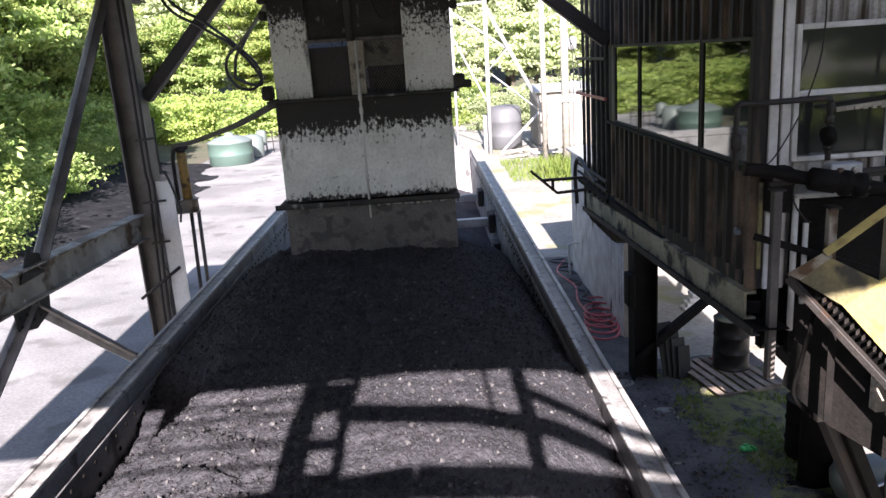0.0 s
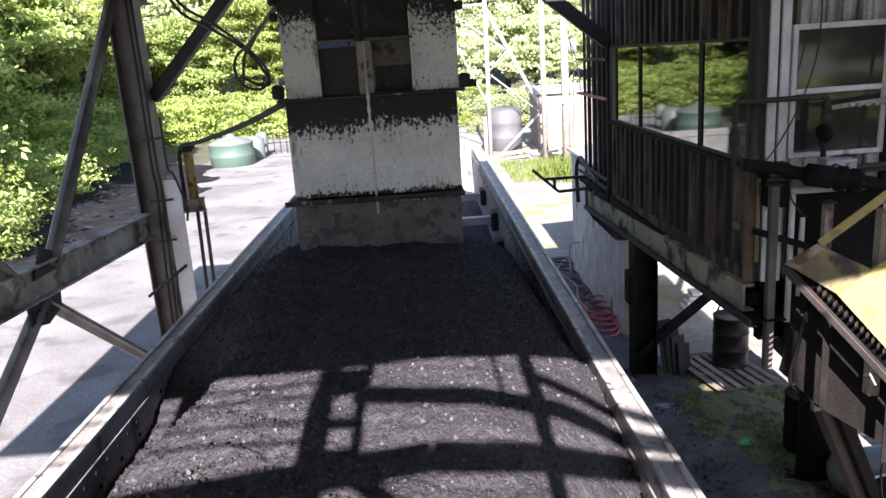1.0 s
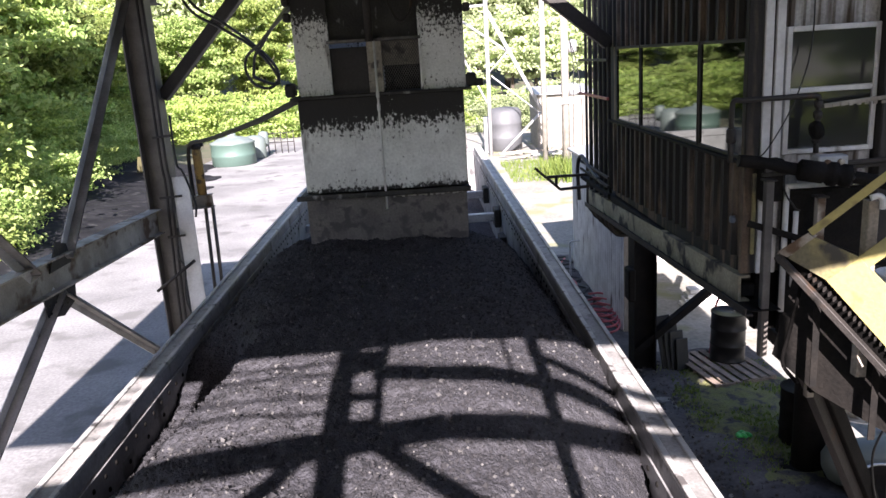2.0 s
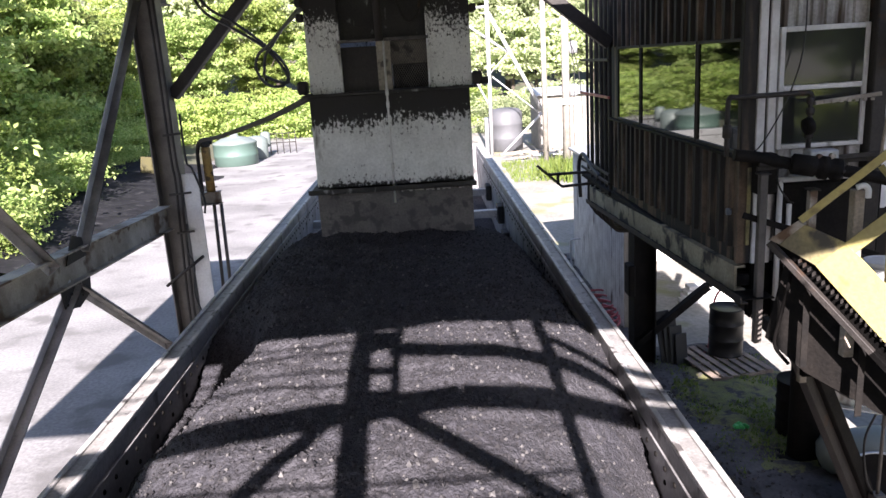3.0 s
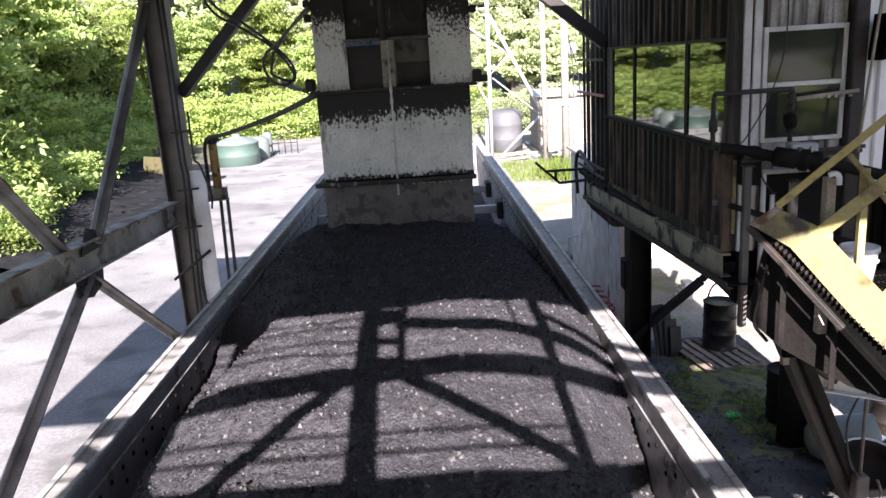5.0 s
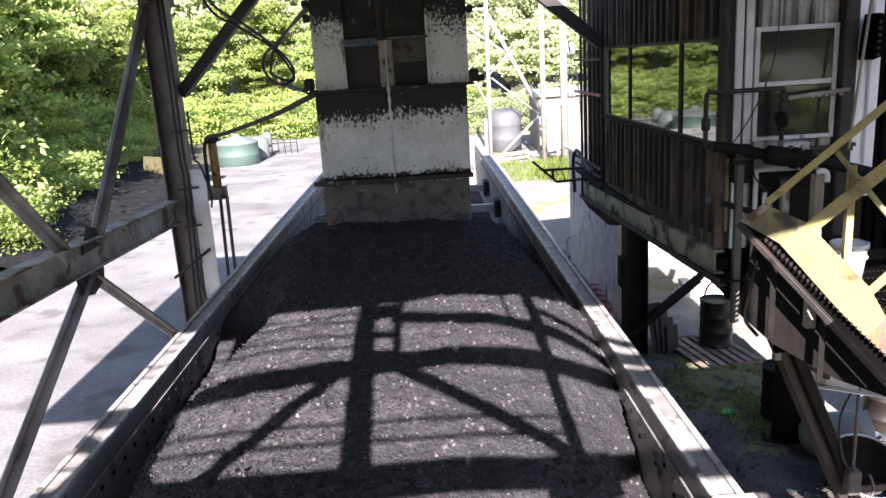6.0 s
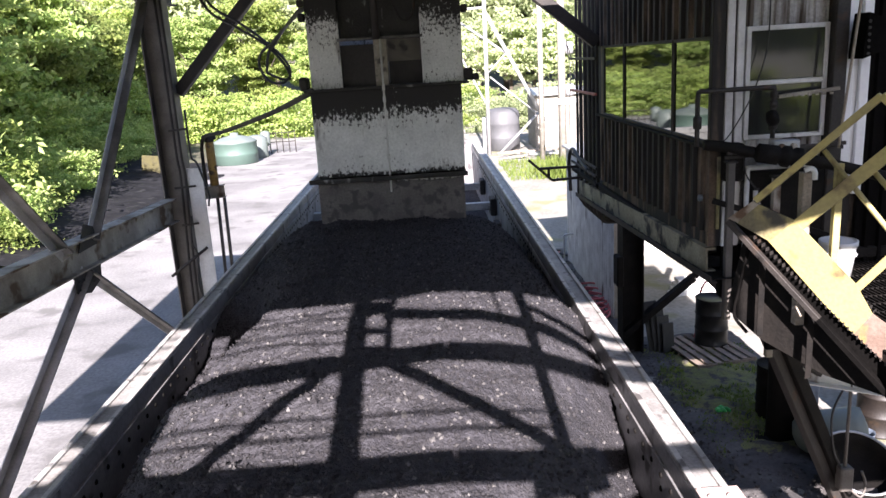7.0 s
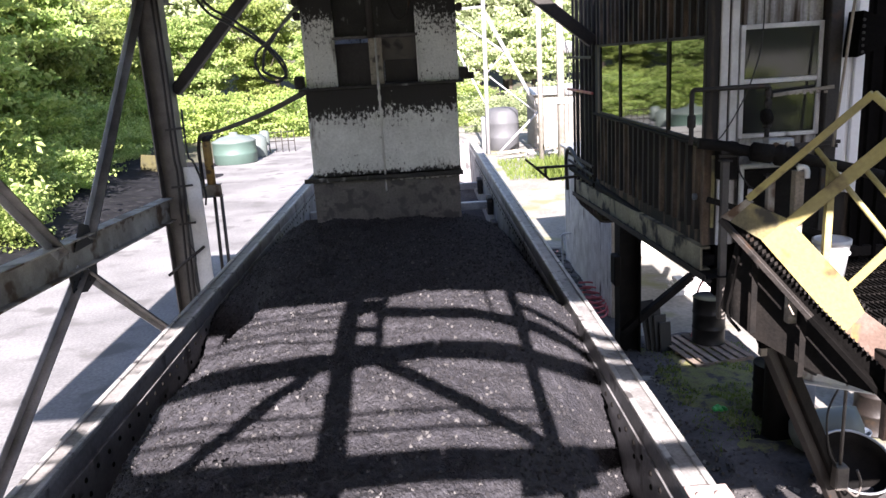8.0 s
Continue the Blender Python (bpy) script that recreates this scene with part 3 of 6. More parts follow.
tagged(sheet("moss_patch", 3.4, 5.4, 10.2, 14.4, GZ + 0.04, 0.07, "moss", moss), "green moss and weeds on coal dirt", "moss", kind="structure")
tagged(sheet("coal_fines", -22, -10.4, 22, 48, GZ + 0.05, 0.5, "fines", lambda x, y: max(-0.3, 0.6 - 0.125 * abs(x + 15.4 + (y - 34) * 0.2)) + 0.15 * noise.noise((x, y * 0.6, 1))),
       "dark spill of coal fines along the road edge, with tree shade in its colour", "coal fines", kind="structure")

# ---- hopper car ----
LX, RX, RZ = -2.19, 0.97, 3.42
CAR0, CAR1 = -4.0, 18.7
car = thing("hopper_car", "open-topped grey steel rail hopper car heaped with coal", "rail car")


def side(x, s):
    """One side of the car; s points inwards."""
    bm = BM()
    box(bm, (x + s * 0.112, CAR0, 1.0), (x + s * 0.13, CAR1, RZ - 0.13), 0.004)
    wall = part("side_wall", bm, "car", car, "scuffed grey steel side sheet")
    # top chord: a flat cap between two low lips
    bm = BM()
    box(bm, (min(x, x + s * 0.145), CAR0, RZ - 0.024), (max(x, x + s * 0.145), CAR1, RZ - 0.006), 0.003)
    chord = part("top_chord", bm, "rim_dark", car, "worn steel top chord between two bright lips")
    for o, w in ((0.0, 0.032), (0.113, 0.032)):
        bm = BM()
        box(bm, (min(x + s * o, x + s * (o + w)), CAR0, RZ - 0.006), (max(x + s * o, x + s * (o + w)), CAR1, RZ + 0.008), 0.004)
        part("edge_lip", bm, "rim", chord, "bright worn steel lip")
    for o in (0.0, 0.133):
        bm = BM()
        box(bm, (min(x + s * o, x + s * (o + 0.012)), CAR0, RZ - (0.115 if o else 0.2)), (max(x + s * o, x + s * (o + 0.012)), CAR1, RZ - 0.0245), 0.003)
        part("chord_web", bm, "car", chord)
    bm = BM()
    box(bm, (min(x + s * 0.13, x + s * 0.154), CAR0, RZ - 0.235), (max(x + s * 0.13, x + s * 0.154), CAR1, RZ - 0.122), 0.004)
    part("splice_strip", bm, "car", wall)
    rivet = None
    for row, dz in ((0, 0.18), (1, 0.3)):
        for i in range(90 if row == 0 else 45):
            if rivet is None:
                bm = BM()
                lathe(bm, [(0.016, 0), (0.015, 0.005), (0.009, 0.009), (0.002, 0.010)], n=8, m=Matrix.Rotation(radians(90 * s), 4, "Y"))
                rivet = part("rivet", bm, "black", wall)
                ob = rivet
            else:
                ob = new("rivet", rivet.data)
                ob.parent = wall
            ob.location = (x + s * (0.153 if row == 0 else 0.129), 3.2 + i * (0.15 if row == 0 else 0.3) + row * 0.07, RZ - dz)
    return wall


side(LX, 1)
side(RX, -1)
bm = BM()
box(bm, (LX + 0.13, CAR1 - 0.08, 1.0), (RX - 0.13, CAR1, RZ), 0.01)
box(bm, (LX, CAR1 - 0.1, RZ - 0.12), (RX, CAR1 + 0.06, RZ + 0.02), 0.01)
part("end_wall", bm, "car", car)
bm = BM()
box(bm, (LX + 0.1, CAR0, 1.0), (RX - 0.1, CAR0 + 0.08, RZ), 0.01)
part("end_wall", bm, "car", car)
bm = BM()
box(bm, (LX + 0.1, CAR0, 0.9), (RX - 0.1, CAR1, 1.0), 0.01)
part("floor_sheet", bm, "car", car)
for y, z in ((15.3, 2.94), (13.2, 2.97), (12.5, 2.72)):
    bm = BM()
    bar(bm, (LX + 0.14, y, z), (RX - 0.2, y, z), 0.12, 0.10)
    brace_ = part("cross_brace", bm, "rim", car, "square steel cross brace")
    bm = BM()
    box(bm, (RX - 0.23, y - 0.16, z - 0.14), (RX - 0.142, y + 0.16, z + 0.13), 0.012)
    part("brace_shoe", bm, "iron", brace_, "dark bolted end shoe")
bm = BM()
plate(bm, [(RX - 0.14, 12.2, 2.55), (RX - 0.14, 12.75, 2.55), (RX - 0.5, 12.75, 2.42), (RX - 0.5, 12.2, 2.42)], 0.02, (0, 0, 1))
part("corner_gusset", bm, "rim", car)
for y in (4.2,):
    bm = BM()
    box(bm, (RX - 0.15, y - 0.5, RZ + 0.0085), (RX + 0.03, y + 0.06, RZ + 0.022), 0.006)
    gp = part("gusset_plate", bm, "primer", car, "riveted pinkish corner plate")
    for dx, dy in ((-0.11, -0.02), (-0.03, -0.02), (-0.11, -0.14), (-0.03, -0.14), (-0.07, -0.26)):
        bm = BM()
        lathe(bm, [(0.018, 0), (0.017, 0.007), (0.01, 0.013), (0.002, 0.015)], (RX + dx, y + dy, RZ + 0.021), 10)
        part("rivet", bm, "primer", gp)
for k, y in enumerate((2.0, 8.2, 13.5)):
    for x, s in ((LX, 1), (RX, -1)):
        bm = BM()
        box(bm, (min(x + s * 0.13, x + s * 0.139), y - 0.05, 1.2), (max(x + s * 0.13, x + s * 0.139), y + 0.05, RZ - 0.27), 0.003)
        part("seam_strip", bm, "car", car)
for x in (LX + 0.35, RX - 0.35):
    for y in (-2.5, -0.9, 15.4, 17.0):
        bm = BM()
        lathe(bm, [(0.05, -0.07), (0.42, -0.07), (0.46, -0.07), (0.46, -0.05), (0.42, 0.0), (0.42, 0.07), (0.05, 0.07)], n=24,
              m=Matrix.Translation((x, y, 0.42)) @ Matrix.Rotation(radians(90), 4, "Y"))
        part("wheel", bm, "iron", car)


def lerp(pts, y):
    if y <= pts[0][0]:
        return pts[0][1]
    for (a, p), (b, q) in zip(pts, pts[1:]):
        if y <= b:
            t = (y - a) / (b - a)
            t = t * t * (3 - 2 * t)
            return p + (q - p) * t
    return pts[-1][1]


def coal_z(x, y):
    left = lerp([(-2, 2.6), (4, 2.72), (5.46, 2.95), (5.82, 3.07), (6.9, 3.05), (7.7, 3.25), (8.75, 3.18), (10.4, 3.09), (12.1, 2.95), (14, 2.6)], y)
    right = lerp([(-2, 2.6), (4, 2.6), (5.17, 2.82), (5.5, 3.02), (5.9, 3.22), (6.65, 3.32), (7.66, 3.21), (8.9, 3.09), (10.8, 2.9), (14, 2.4)], y)
    mid = lerp([(-3, 3.4), (2, 3.76), (5.5, 3.76), (7.0, 3.66), (9.6, 3.58), (11.4, 3.2), (14, 2.6)], y)
    u = (x + 0.61) / 1.45
    edge = left + (right - left) * (u + 1) / 2
    z = edge + (mid - (left + right) / 2) * (1 - min(1.0, abs(u)) ** lerp([(6.5, 3.4), (9.4, 5.0)], y)) + 0.04 * u * (1 - u * u)
    z += 0.013 * noise.noise((x * 0.9, y * 4.5, 12)) * (1 - min(1, abs(u)) ** 4)
    # a broken crust stands along the left shoulder and drops steeply to the wall
    ridge = lerp([(4.8, -2.06), (5.2, -1.7), (5.48, -1.57), (5.77, -1.47), (6.42, -1.42), (7.3, -1.48)], y) + 0.07 * noise.noise((y * 2.6, 3.3, 1.7)) + 0.04 * noise.noise((y * 8, 1.3, 0.7))
    hold = lerp([(4.8, 0.0), (5.15, 1.0), (6.9, 1.0), (7.8, 0.0)], y)
    d = ridge - x
    if d > 0:
        z -= hold * min(1.7 * d, max(0.0, z - left - 0.02))
    else:
        z += 0.035 * hold * math.exp(d * 9) * max(0.0, 0.6 + noise.noise((x * 5, y * 5, 40)))
    crust = lerp([(4.6, 0.25), (5.4, 1), (6.9, 1), (8.0, 0.3)], y) * (1 - min(1, abs(u)) ** 6)
    slump = max(0.0, min(1.0, (-0.75 - x) / 0.4))
    z += crust * (0.03 * abs(noise.noise((x * 1.3, y * 3.6, 21))) + 0.02 * abs(noise.noise((x * 4.2, y * 8.5, 23))))
    # ledges where the crust has slid
    step = (y + 0.22 * x + 0.12 * noise.noise((x * 2.2, y * 0.8, 50))) * 3.1
    z += crust * slump * 0.045 * (step - math.floor(step)) ** 3
    z += 0.016 * max(0.0, noise.noise((x * 11, y * 11, 31)) - 0.1)
    return z + 0.035 * noise.noise((x * 1.7, y * 1.7, 0)) + 0.026 * noise.noise((x * 5.5, y * 5.5, 4)) + 0.014 * noise.noise((x * 17, y * 17, 4)) + 0.011 * noise.noise((x * 37, y * 37, 9))


bm = BM()
nx, ny = 190, 680
x0, x1 = LX + 0.131, RX - 0.131
rows = []
rj = random.Random(3)
steps = [CAR0 + 0.09 + 0.2 * j for j in range(33)] + [2.6 + 0.018 * j for j in range(560)] + [12.7 + 0.1 * j for j in range(60)]
for y in steps:
    rows.append([bm.verts.new((x0 + (x1 - x0) * i / nx, y, coal_z(x0 + (x1 - x0) * i / nx, y) + rj.gauss(0, 0.0042))) for i in range(nx + 1)])
for a, b in zip(rows, rows[1:]):
    for i in range(nx):
        bm.faces.new((a[i], a[i + 1], b[i + 1], b[i]))
coal = part("coal_heap", bm, "coal", smooth=True)
tagged(coal, "heaped black coal fines filling the rail car", "coal", kind="stuff")

# loose lumps scattered on the heap
rng = random.Random(5)
verts, faces = [], []
for n in range(38000):
    x, y = rng.uniform(x0 + 0.02, x1 - 0.02), 2.7 + 8.0 * rng.random() ** 1.2
    r = 0.003 + 0.009 * rng.random() ** 4 if n > 10000 else rng.uniform(0.006, 0.013) if n > 3200 else 0.010 + 0.008 * rng.random() ** 2
    z = coal_z(x, y) + r * 0.3
    base = len(verts)
    q = Euler((rng.uniform(0, 6), rng.uniform(0, 6), rng.uniform(0, 6))).to_matrix()
    for v in ((1, 0, 0), (-1, 0, 0), (0, 1, 0), (0, -1, 0), (0, 0, 1), (0, 0, -1)):
        p = q @ (Vector(v) * r * rng.uniform(0.7, 1.2))
        verts.append((x + p.x, y + p.y, z + p.z))
    faces += [tuple(base + k for k in f) for f in ((0, 2, 4), (2, 1, 4), (1, 3, 4), (3, 0, 4), (2, 0, 5), (1, 2, 5), (3, 1, 5), (0, 3, 5))]
def rubble(count, x0, x1, y0, y1, z, small, big, seed):
    """Angular stones strewn over a patch of ground."""
    rg = random.Random(seed)
    vs, fs = [], []
    for n in range(count):
        c = Vector((rg.uniform(x0, x1), rg.uniform(y0, y1), z))
        r = small + (big - small) * rg.random() ** 3
        q = Euler((rg.uniform(0, 6), rg.uniform(0, 6), rg.uniform(0, 6))).to_matrix()
        k = len(vs)
        for v in [(a, b, d) for a in (-1, 1) for b in (-1, 1) for d in (-1, 1)]:
            vs.append(tuple(c + q @ (Vector(v) * r * rg.uniform(0.45, 0.8))))
        fs += [tuple(k + i for i in f) for f in ((0, 1, 3, 2), (4, 6, 7, 5), (0, 4, 5, 1), (2, 3, 7, 6), (0, 2, 6, 4), (1, 5, 7, 3))]
    m = bpy.data.meshes.new("coal_rubble")
    m.from_pydata(vs, [], fs)
    m.materials.append(M["dust"])
    return new("coal_rubble", m)


tagged(rubble(4200, 1.2, 4.6, 8.0, 14.5, GZ + 0.045, 0.006, 0.034, 8), "loose coal and stones spilled on the dirt beside the track", "coal rubble", kind="stuff")
me = bpy.data.meshes.new("coal_lumps")
me.from_pydata(verts, [], faces)
me.materials.append(M["lump"])
tagged(new("coal_lumps", me), "small loose lumps lying on the coal heap", "coal lumps", kind="stuff")

# ---- loading chute ----
TY = 9.6
rw_ = random.Random(77)
chute = thing("loading_chute", "white painted steel loading chute streaked with black coal soot", "chute")
TX0, TX1 = -1.40, 0.20
bm = BM()
box(bm, (TX0, TY + 0.01, 4.08), (TX1, TY + 1.5, 5.0), 0.008)
part("lower_casing", bm, "chute", chute)
bm = BM()
box(bm, (TX0 - 0.01, TY + 0.0, 3.2), (TX1 - 0.02, TY + 1.5, 4.03), 0.006)
part("skirt", bm, "skirt", chute, "mottled dark steel skirt reaching into the coal")
bm = BM()
box(bm, (TX0 - 0.09, TY - 0.09, 4.03), (TX1 + 0.02, TY + 1.55, 4.045), 0.003)
box(bm, (TX0 - 0.09, TY - 0.09, 4.045), (TX1 + 0.02, TY - 0.075, 4.08), 0.003)
part("lower_flange", bm, "soot", chute)
bm = BM()
box(bm, (TX0 - 0.06, TY - 0.06, 5.0), (TX1 + 0.08, TY + 1.55, 5.025), 0.003)
part("upper_flange", bm, "soot", chute)
for a, b in (((TX0 + 0.02, 5.025), (-1.05, 6.86)), ((-0.2, 5.025), (TX1 + 0.03, 6.86)), ((-1.05, 5.53), (-0.2, 6.86))):
    bm = BM()
    back = 0.06 if a[0] == -1.05 else 0.0
    box(bm, (a[0], TY + 0.02 + back, a[1]), (b[0], TY + 0.08 + back, b[1]), 0.004)
    part("front_panel", bm, "soot" if back else "chute", chute)
for x in (TX0 + 0.02, TX1 - 0.01):
    bm = BM()
    box(bm, (x, TY + 0.08, 5.025), (x + 0.04, TY + 1.5, 6.86), 0.004)
    part("side_panel", bm, "chute", chute)
bm = BM()
box(bm, (TX0 + 0.06, TY + 1.44, 5.025), (TX1 - 0.01, TY + 1.5, 6.86), 0.004)
part("back_panel", bm, "chute", chute)
bm = BM()
box(bm, (-1.07, TY - 0.01, 5.5), (-0.18, TY + 0.02, 5.53), 0.004)
part("lintel", bm, "skirt", chute)
bm = BM()
box(bm, (-1.05, TY + 0.05, 5.026), (-0.7, TY + 0.07, 5.46), 0.003)
part("hatch", bm, "hatch", chute, "dark brown hatch plate")
bm = BM()
box(bm, (-0.70, TY + 0.05, 5.026), (-0.56, TY + 0.11, 5.53), 0.004)
part("centre_strip", bm, "tan", chute)
bm = BM()
for i in range(40):
    for s in (1, -1):
        # strands clipped to the opening
        x = -0.85 + 0.94 * i / 39
        a, b = Vector((x, TY + 0.075, 5.03)), Vector((x + s * 0.29, TY + 0.075, 5.5))
        lo, hi = 0.0, 1.0
        for lim in (-0.56, -0.2):
            t = (lim - a.x) / (b.x - a.x)
            if (lim == -0.56) == (s > 0):
                lo = max(lo, t)
            else:
                hi = min(hi, t)
        if hi - lo > 0.03:
            bar(bm, a.lerp(b, lo), a.lerp(b, hi), 0.005, 0.005, (0, 1, 0))
part("wire_mesh", bm, "skirt", chute, "diamond wire mesh over the opening")
bm = BM()
box(bm, (-0.56, TY + 0.12, 5.27), (-0.2, TY + 0.14, 5.5), 0.003)
part("inner_plate", bm, "tan", chute, "tan inner plate behind the mesh")
bm = BM()
box(bm, (-0.56, TY + 0.4, 5.026), (-0.2, TY + 0.42, 5.53), 0.003)
part("inner_back", bm, "black", chute)
bm = BM()
for k in range(26):
    w_ = rw_.uniform(0.012, 0.034)
    x_ = -0.55 + k * 0.028
    box(bm, (x_, TY - 0.008, 4.03 - w_), (x_ + 0.029, TY - 0.001, 4.026), 0.002)
part("scraped_edge", bm, "rim", chute, "bright scraped metal edge")
bm = BM()
rod(bm, (-0.62, TY - 0.06, 3.9), (-0.62, TY - 0.06, 5.5), 0.011)
for z in (4.25, 4.86, 4.98):
    rod(bm, (-0.62, TY - 0.06, z), (-0.62, TY - 0.06, z + 0.06), 0.017)
part("conduit", bm, "white", chute, "thin galvanised conduit down the face")
bm = BM()
rod(bm, (-0.66, TY - 0.03, 5.5), (-0.66, TY - 0.03, 6.86), 0.04)
part("upper_pipe", bm, "iron", chute, "rust-brown vertical pipe")
for x, s in ((TX0 + 0.02, -1), (TX1 + 0.03, 1)):
    for z in (5.72, 5.86, 6.0):
        bm = BM()
        box(bm, (min(x, x + s * 0.07), TY - 0.03, z), (max(x, x + s * 0.07), TY + 0.08, z + 0.08), 0.015)
        part("flange_lug", bm, "iron", chute)
bm = BM()
tube(bm, [(-0.55, TY + 0.02, 6.1), (-0.4, TY, 5.7), (-0.28, TY, 5.72), (-0.24, TY + 0.01, 5.9), (-0.22, TY + 0.02, 6.3)], 0.014, 7)
part("looped_hose", bm, "iron", chute)
for x in (-1.06, -0.19):
    bm = BM()
    box(bm, (x - 0.012, TY - 0.005, 5.03), (x + 0.012, TY + 0.02, 6.86), 0.003)
    part("seam_strip", bm, "chute", chute)
for x, s in ((TX0, -1), (TX1 + 0.03, 1)):
    bm = BM()
    box(bm, (min(x, x + s * 0.1), TY - 0.05, 5.03), (max(x, x + s * 0.1), TY + 0.09, 5.16), 0.02)
    rod(bm, (x + s * 0.05, TY - 0.09, 5.09), (x + s * 0.05, TY + 0.1, 5.09), 0.035)
    if s > 0:
        box(bm, (x + 0.08, TY - 0.02, 5.03), (x + 0.16, TY + 0.02, 5.1), 0.004)
    part("hinge_bracket", bm, "iron", chute)

# ---- portal frame beside the road ----
frame_l = thing("steel_portal_frame", "weathered grey steel frame with diagonal braces beside the road", "steel frame")
FX = -4.58
for y, z0 in ((14.6, GZ), (6.6, GZ), (-1.2, GZ)):
    bm = BM()
    ibeam(bm, (FX, y, z0), (FX, y, 6.86), 0.40, 0.36, 0.022, (1, 0, 0))
    part("post", bm, "post", frame_l)
bm = BM()
ibeam(bm, (FX - 0.1, -1.2, 3.56), (FX - 0.1, 14.42, 3.01), 0.4, 0.22, 0.022)
part("rail_beam", bm, "grey", frame_l, "grey beam with rust patches")
bm = BM()
ibeam(bm, (FX - 0.1, -1.2, 6.72), (FX - 0.1, 16.0, 6.62), 0.25, 0.2, 0.02)
part("top_beam", bm, "iron", frame_l)
for a, b, w in (((FX - 0.1, 11.15, 3.25), (FX - 0.1, 14.35, 6.45), 0.22), ((FX - 0.1, 10.4, 3.25), (FX - 0.1, 7.0, 7.0 - 0.6), 0.22),
                ((FX - 0.1, 10.95, 2.86), (FX - 0.1, 14.4, 0.5), 0.18), ((FX - 0.1, 10.85, 2.9), (FX - 0.1, 6.9, 0.55), 0.22)):
    bm = BM()
    angle(bm, a, b, w * 0.6, -w * 0.5, 0.014, (1, 0, 0))
    angle(bm, Vector(a) + Vector((0, 0, 0)), b, w * 0.6, w * 0.5, 0.014, (1, 0, 0))
    part("diagonal_brace", bm, "brace", frame_l, "grey steel angle brace, its paint lightened as if lit")
bm = BM()
plate(bm, [(FX - 0.06, 10.45, 2.96), (FX - 0.06, 11.25, 2.94), (FX - 0.06, 11.2, 2.72), (FX - 0.06, 10.85, 2.62), (FX - 0.06, 10.5, 2.7)], 0.015, (1, 0, 0))
part("gusset", bm, "iron", frame_l)
bm = BM()
plate(bm, [(FX - 0.06, 10.7, 3.18), (FX - 0.06, 11.25, 3.18), (FX - 0.06, 11.2, 3.42), (FX - 0.06, 10.95, 3.5)], 0.015, (1, 0, 0))
part("gusset", bm, "iron", frame_l)
bm = BM()
bar(bm, (FX + 0.2, 14.75, 4.98), (FX + 2.0, 14.75, 6.9), 0.24, 0.18, (0, 1, 0))
part("knee_brace", bm, "iron", frame_l, "dark steel knee brace")

# ---- control booth ----
BX, BY = 2.25, 7.93
booth = thing("control_booth", "raised control booth clad in stained ribbed metal siding", "control booth")
bm = BM()
ribbed(bm, (BX, BY), (BX, 12.1), 3.62, 4.40, 0.2, 0.035, z0b=3.48)
part("lower_siding", bm, "siding", booth, "ribbed siding streaked brown and black")
bm = BM()
ribbed(bm, (BX, BY), (BX, 12.1), 5.31, 6.2, 0.2, 0.035)
part("upper_siding", bm, "siding", booth, "dark ribbed siding above the windows")
bm = BM()
ribbed(bm, (BX, BY), (3.21, BY), 3.5, 6.2, 0.11, 0.02, out=(0, -1))
part("front_siding", bm, "siding_front", booth, "grimy white ribbed siding")
for a, b in (((BX + 0.04, BY + 0.08, 3.4), (4.2, BY + 0.14, 6.2)), ((4.1, BY + 0.14, 3.4), (4.2, 12.05, 6.2)), ((BX + 0.04, 12.05, 3.4), (4.2, 12.14, 6.2)),
             ((BX + 0.02, BY + 0.14, 3.4), (BX + 0.1, 12.05, 4.38)), ((BX + 0.02, BY + 0.14, 5.33), (BX + 0.1, 12.05, 6.2)), ((BX + 0.1, BY + 0.14, 6.14), (4.1, 12.05, 6.2))):
    bm = BM()
    box(bm, a, b, 0.01)
    part("wall_panel", bm, "siding", booth)
bm = BM()
box(bm, (BX - 0.03, BY - 0.02, 3.3), (4.2, 12.1, 3.4), 0.01)
part("booth_floor", bm, "black", booth)
# unseen slab added behind the booth to shade drum and pallet
bm = BM()
box(bm, (4.21, 7.3, 3.3), (5.3, 9.0, 3.4), 0.01)
part("rear_landing", bm, "black", booth)
win = BM()
for y0_, y1_ in ((10.77, 11.78), (8.94, 10.74), (7.955, 8.91)):
    for a, b in (((y0_, 4.40), (y1_, 4.43)), ((y0_, 5.28), (y1_, 5.31)), ((y0_, 4.43), (y0_ + 0.022, 5.28)), ((y1_ - 0.022, 4.43), (y1_, 5.28))):
        box(win, (BX - 0.018, a[0], a[1]), (BX + 0.05, b[0], b[1]), 0.005)
wf = part("window_frame", win, "iron", booth, "thin grime-darkened metal window frames")
for y0_, y1_ in ((10.77, 11.78), (8.94, 10.74), (7.955, 8.91)):
    bm = BM()
    box(bm, (BX - 0.004, y0_ + 0.022, 4.43), (BX + 0.002, y1_ - 0.022, 5.28))
    part("pane", bm, "glass", wf, "reflecting window pane")
for y0_, y1_ in ((11.78, 12.1), (10.74, 10.77), (8.91, 8.94), (BY, 7.955)):
    bm = BM()
    box(bm, (BX - 0.01, y0_, 4.38), (BX + 0.06, y1_, 5.33), 0.004)
    part("mullion", bm, "siding", booth)
bm = BM()
box(bm, (BX - 0.05, BY, 4.37), (BX + 0.02, 12.1, 4.40), 0.004)
part("sill", bm, "black", booth)
bm = BM()
channel(bm, (BX - 0.04, 7.88, 3.378), (BX - 0.04, 13.4, 3.14), 0.22, 0.09, 0.02)
part("floor_channel", bm, "channel", booth, "ochre-stained steel floor channel")
bm = BM()
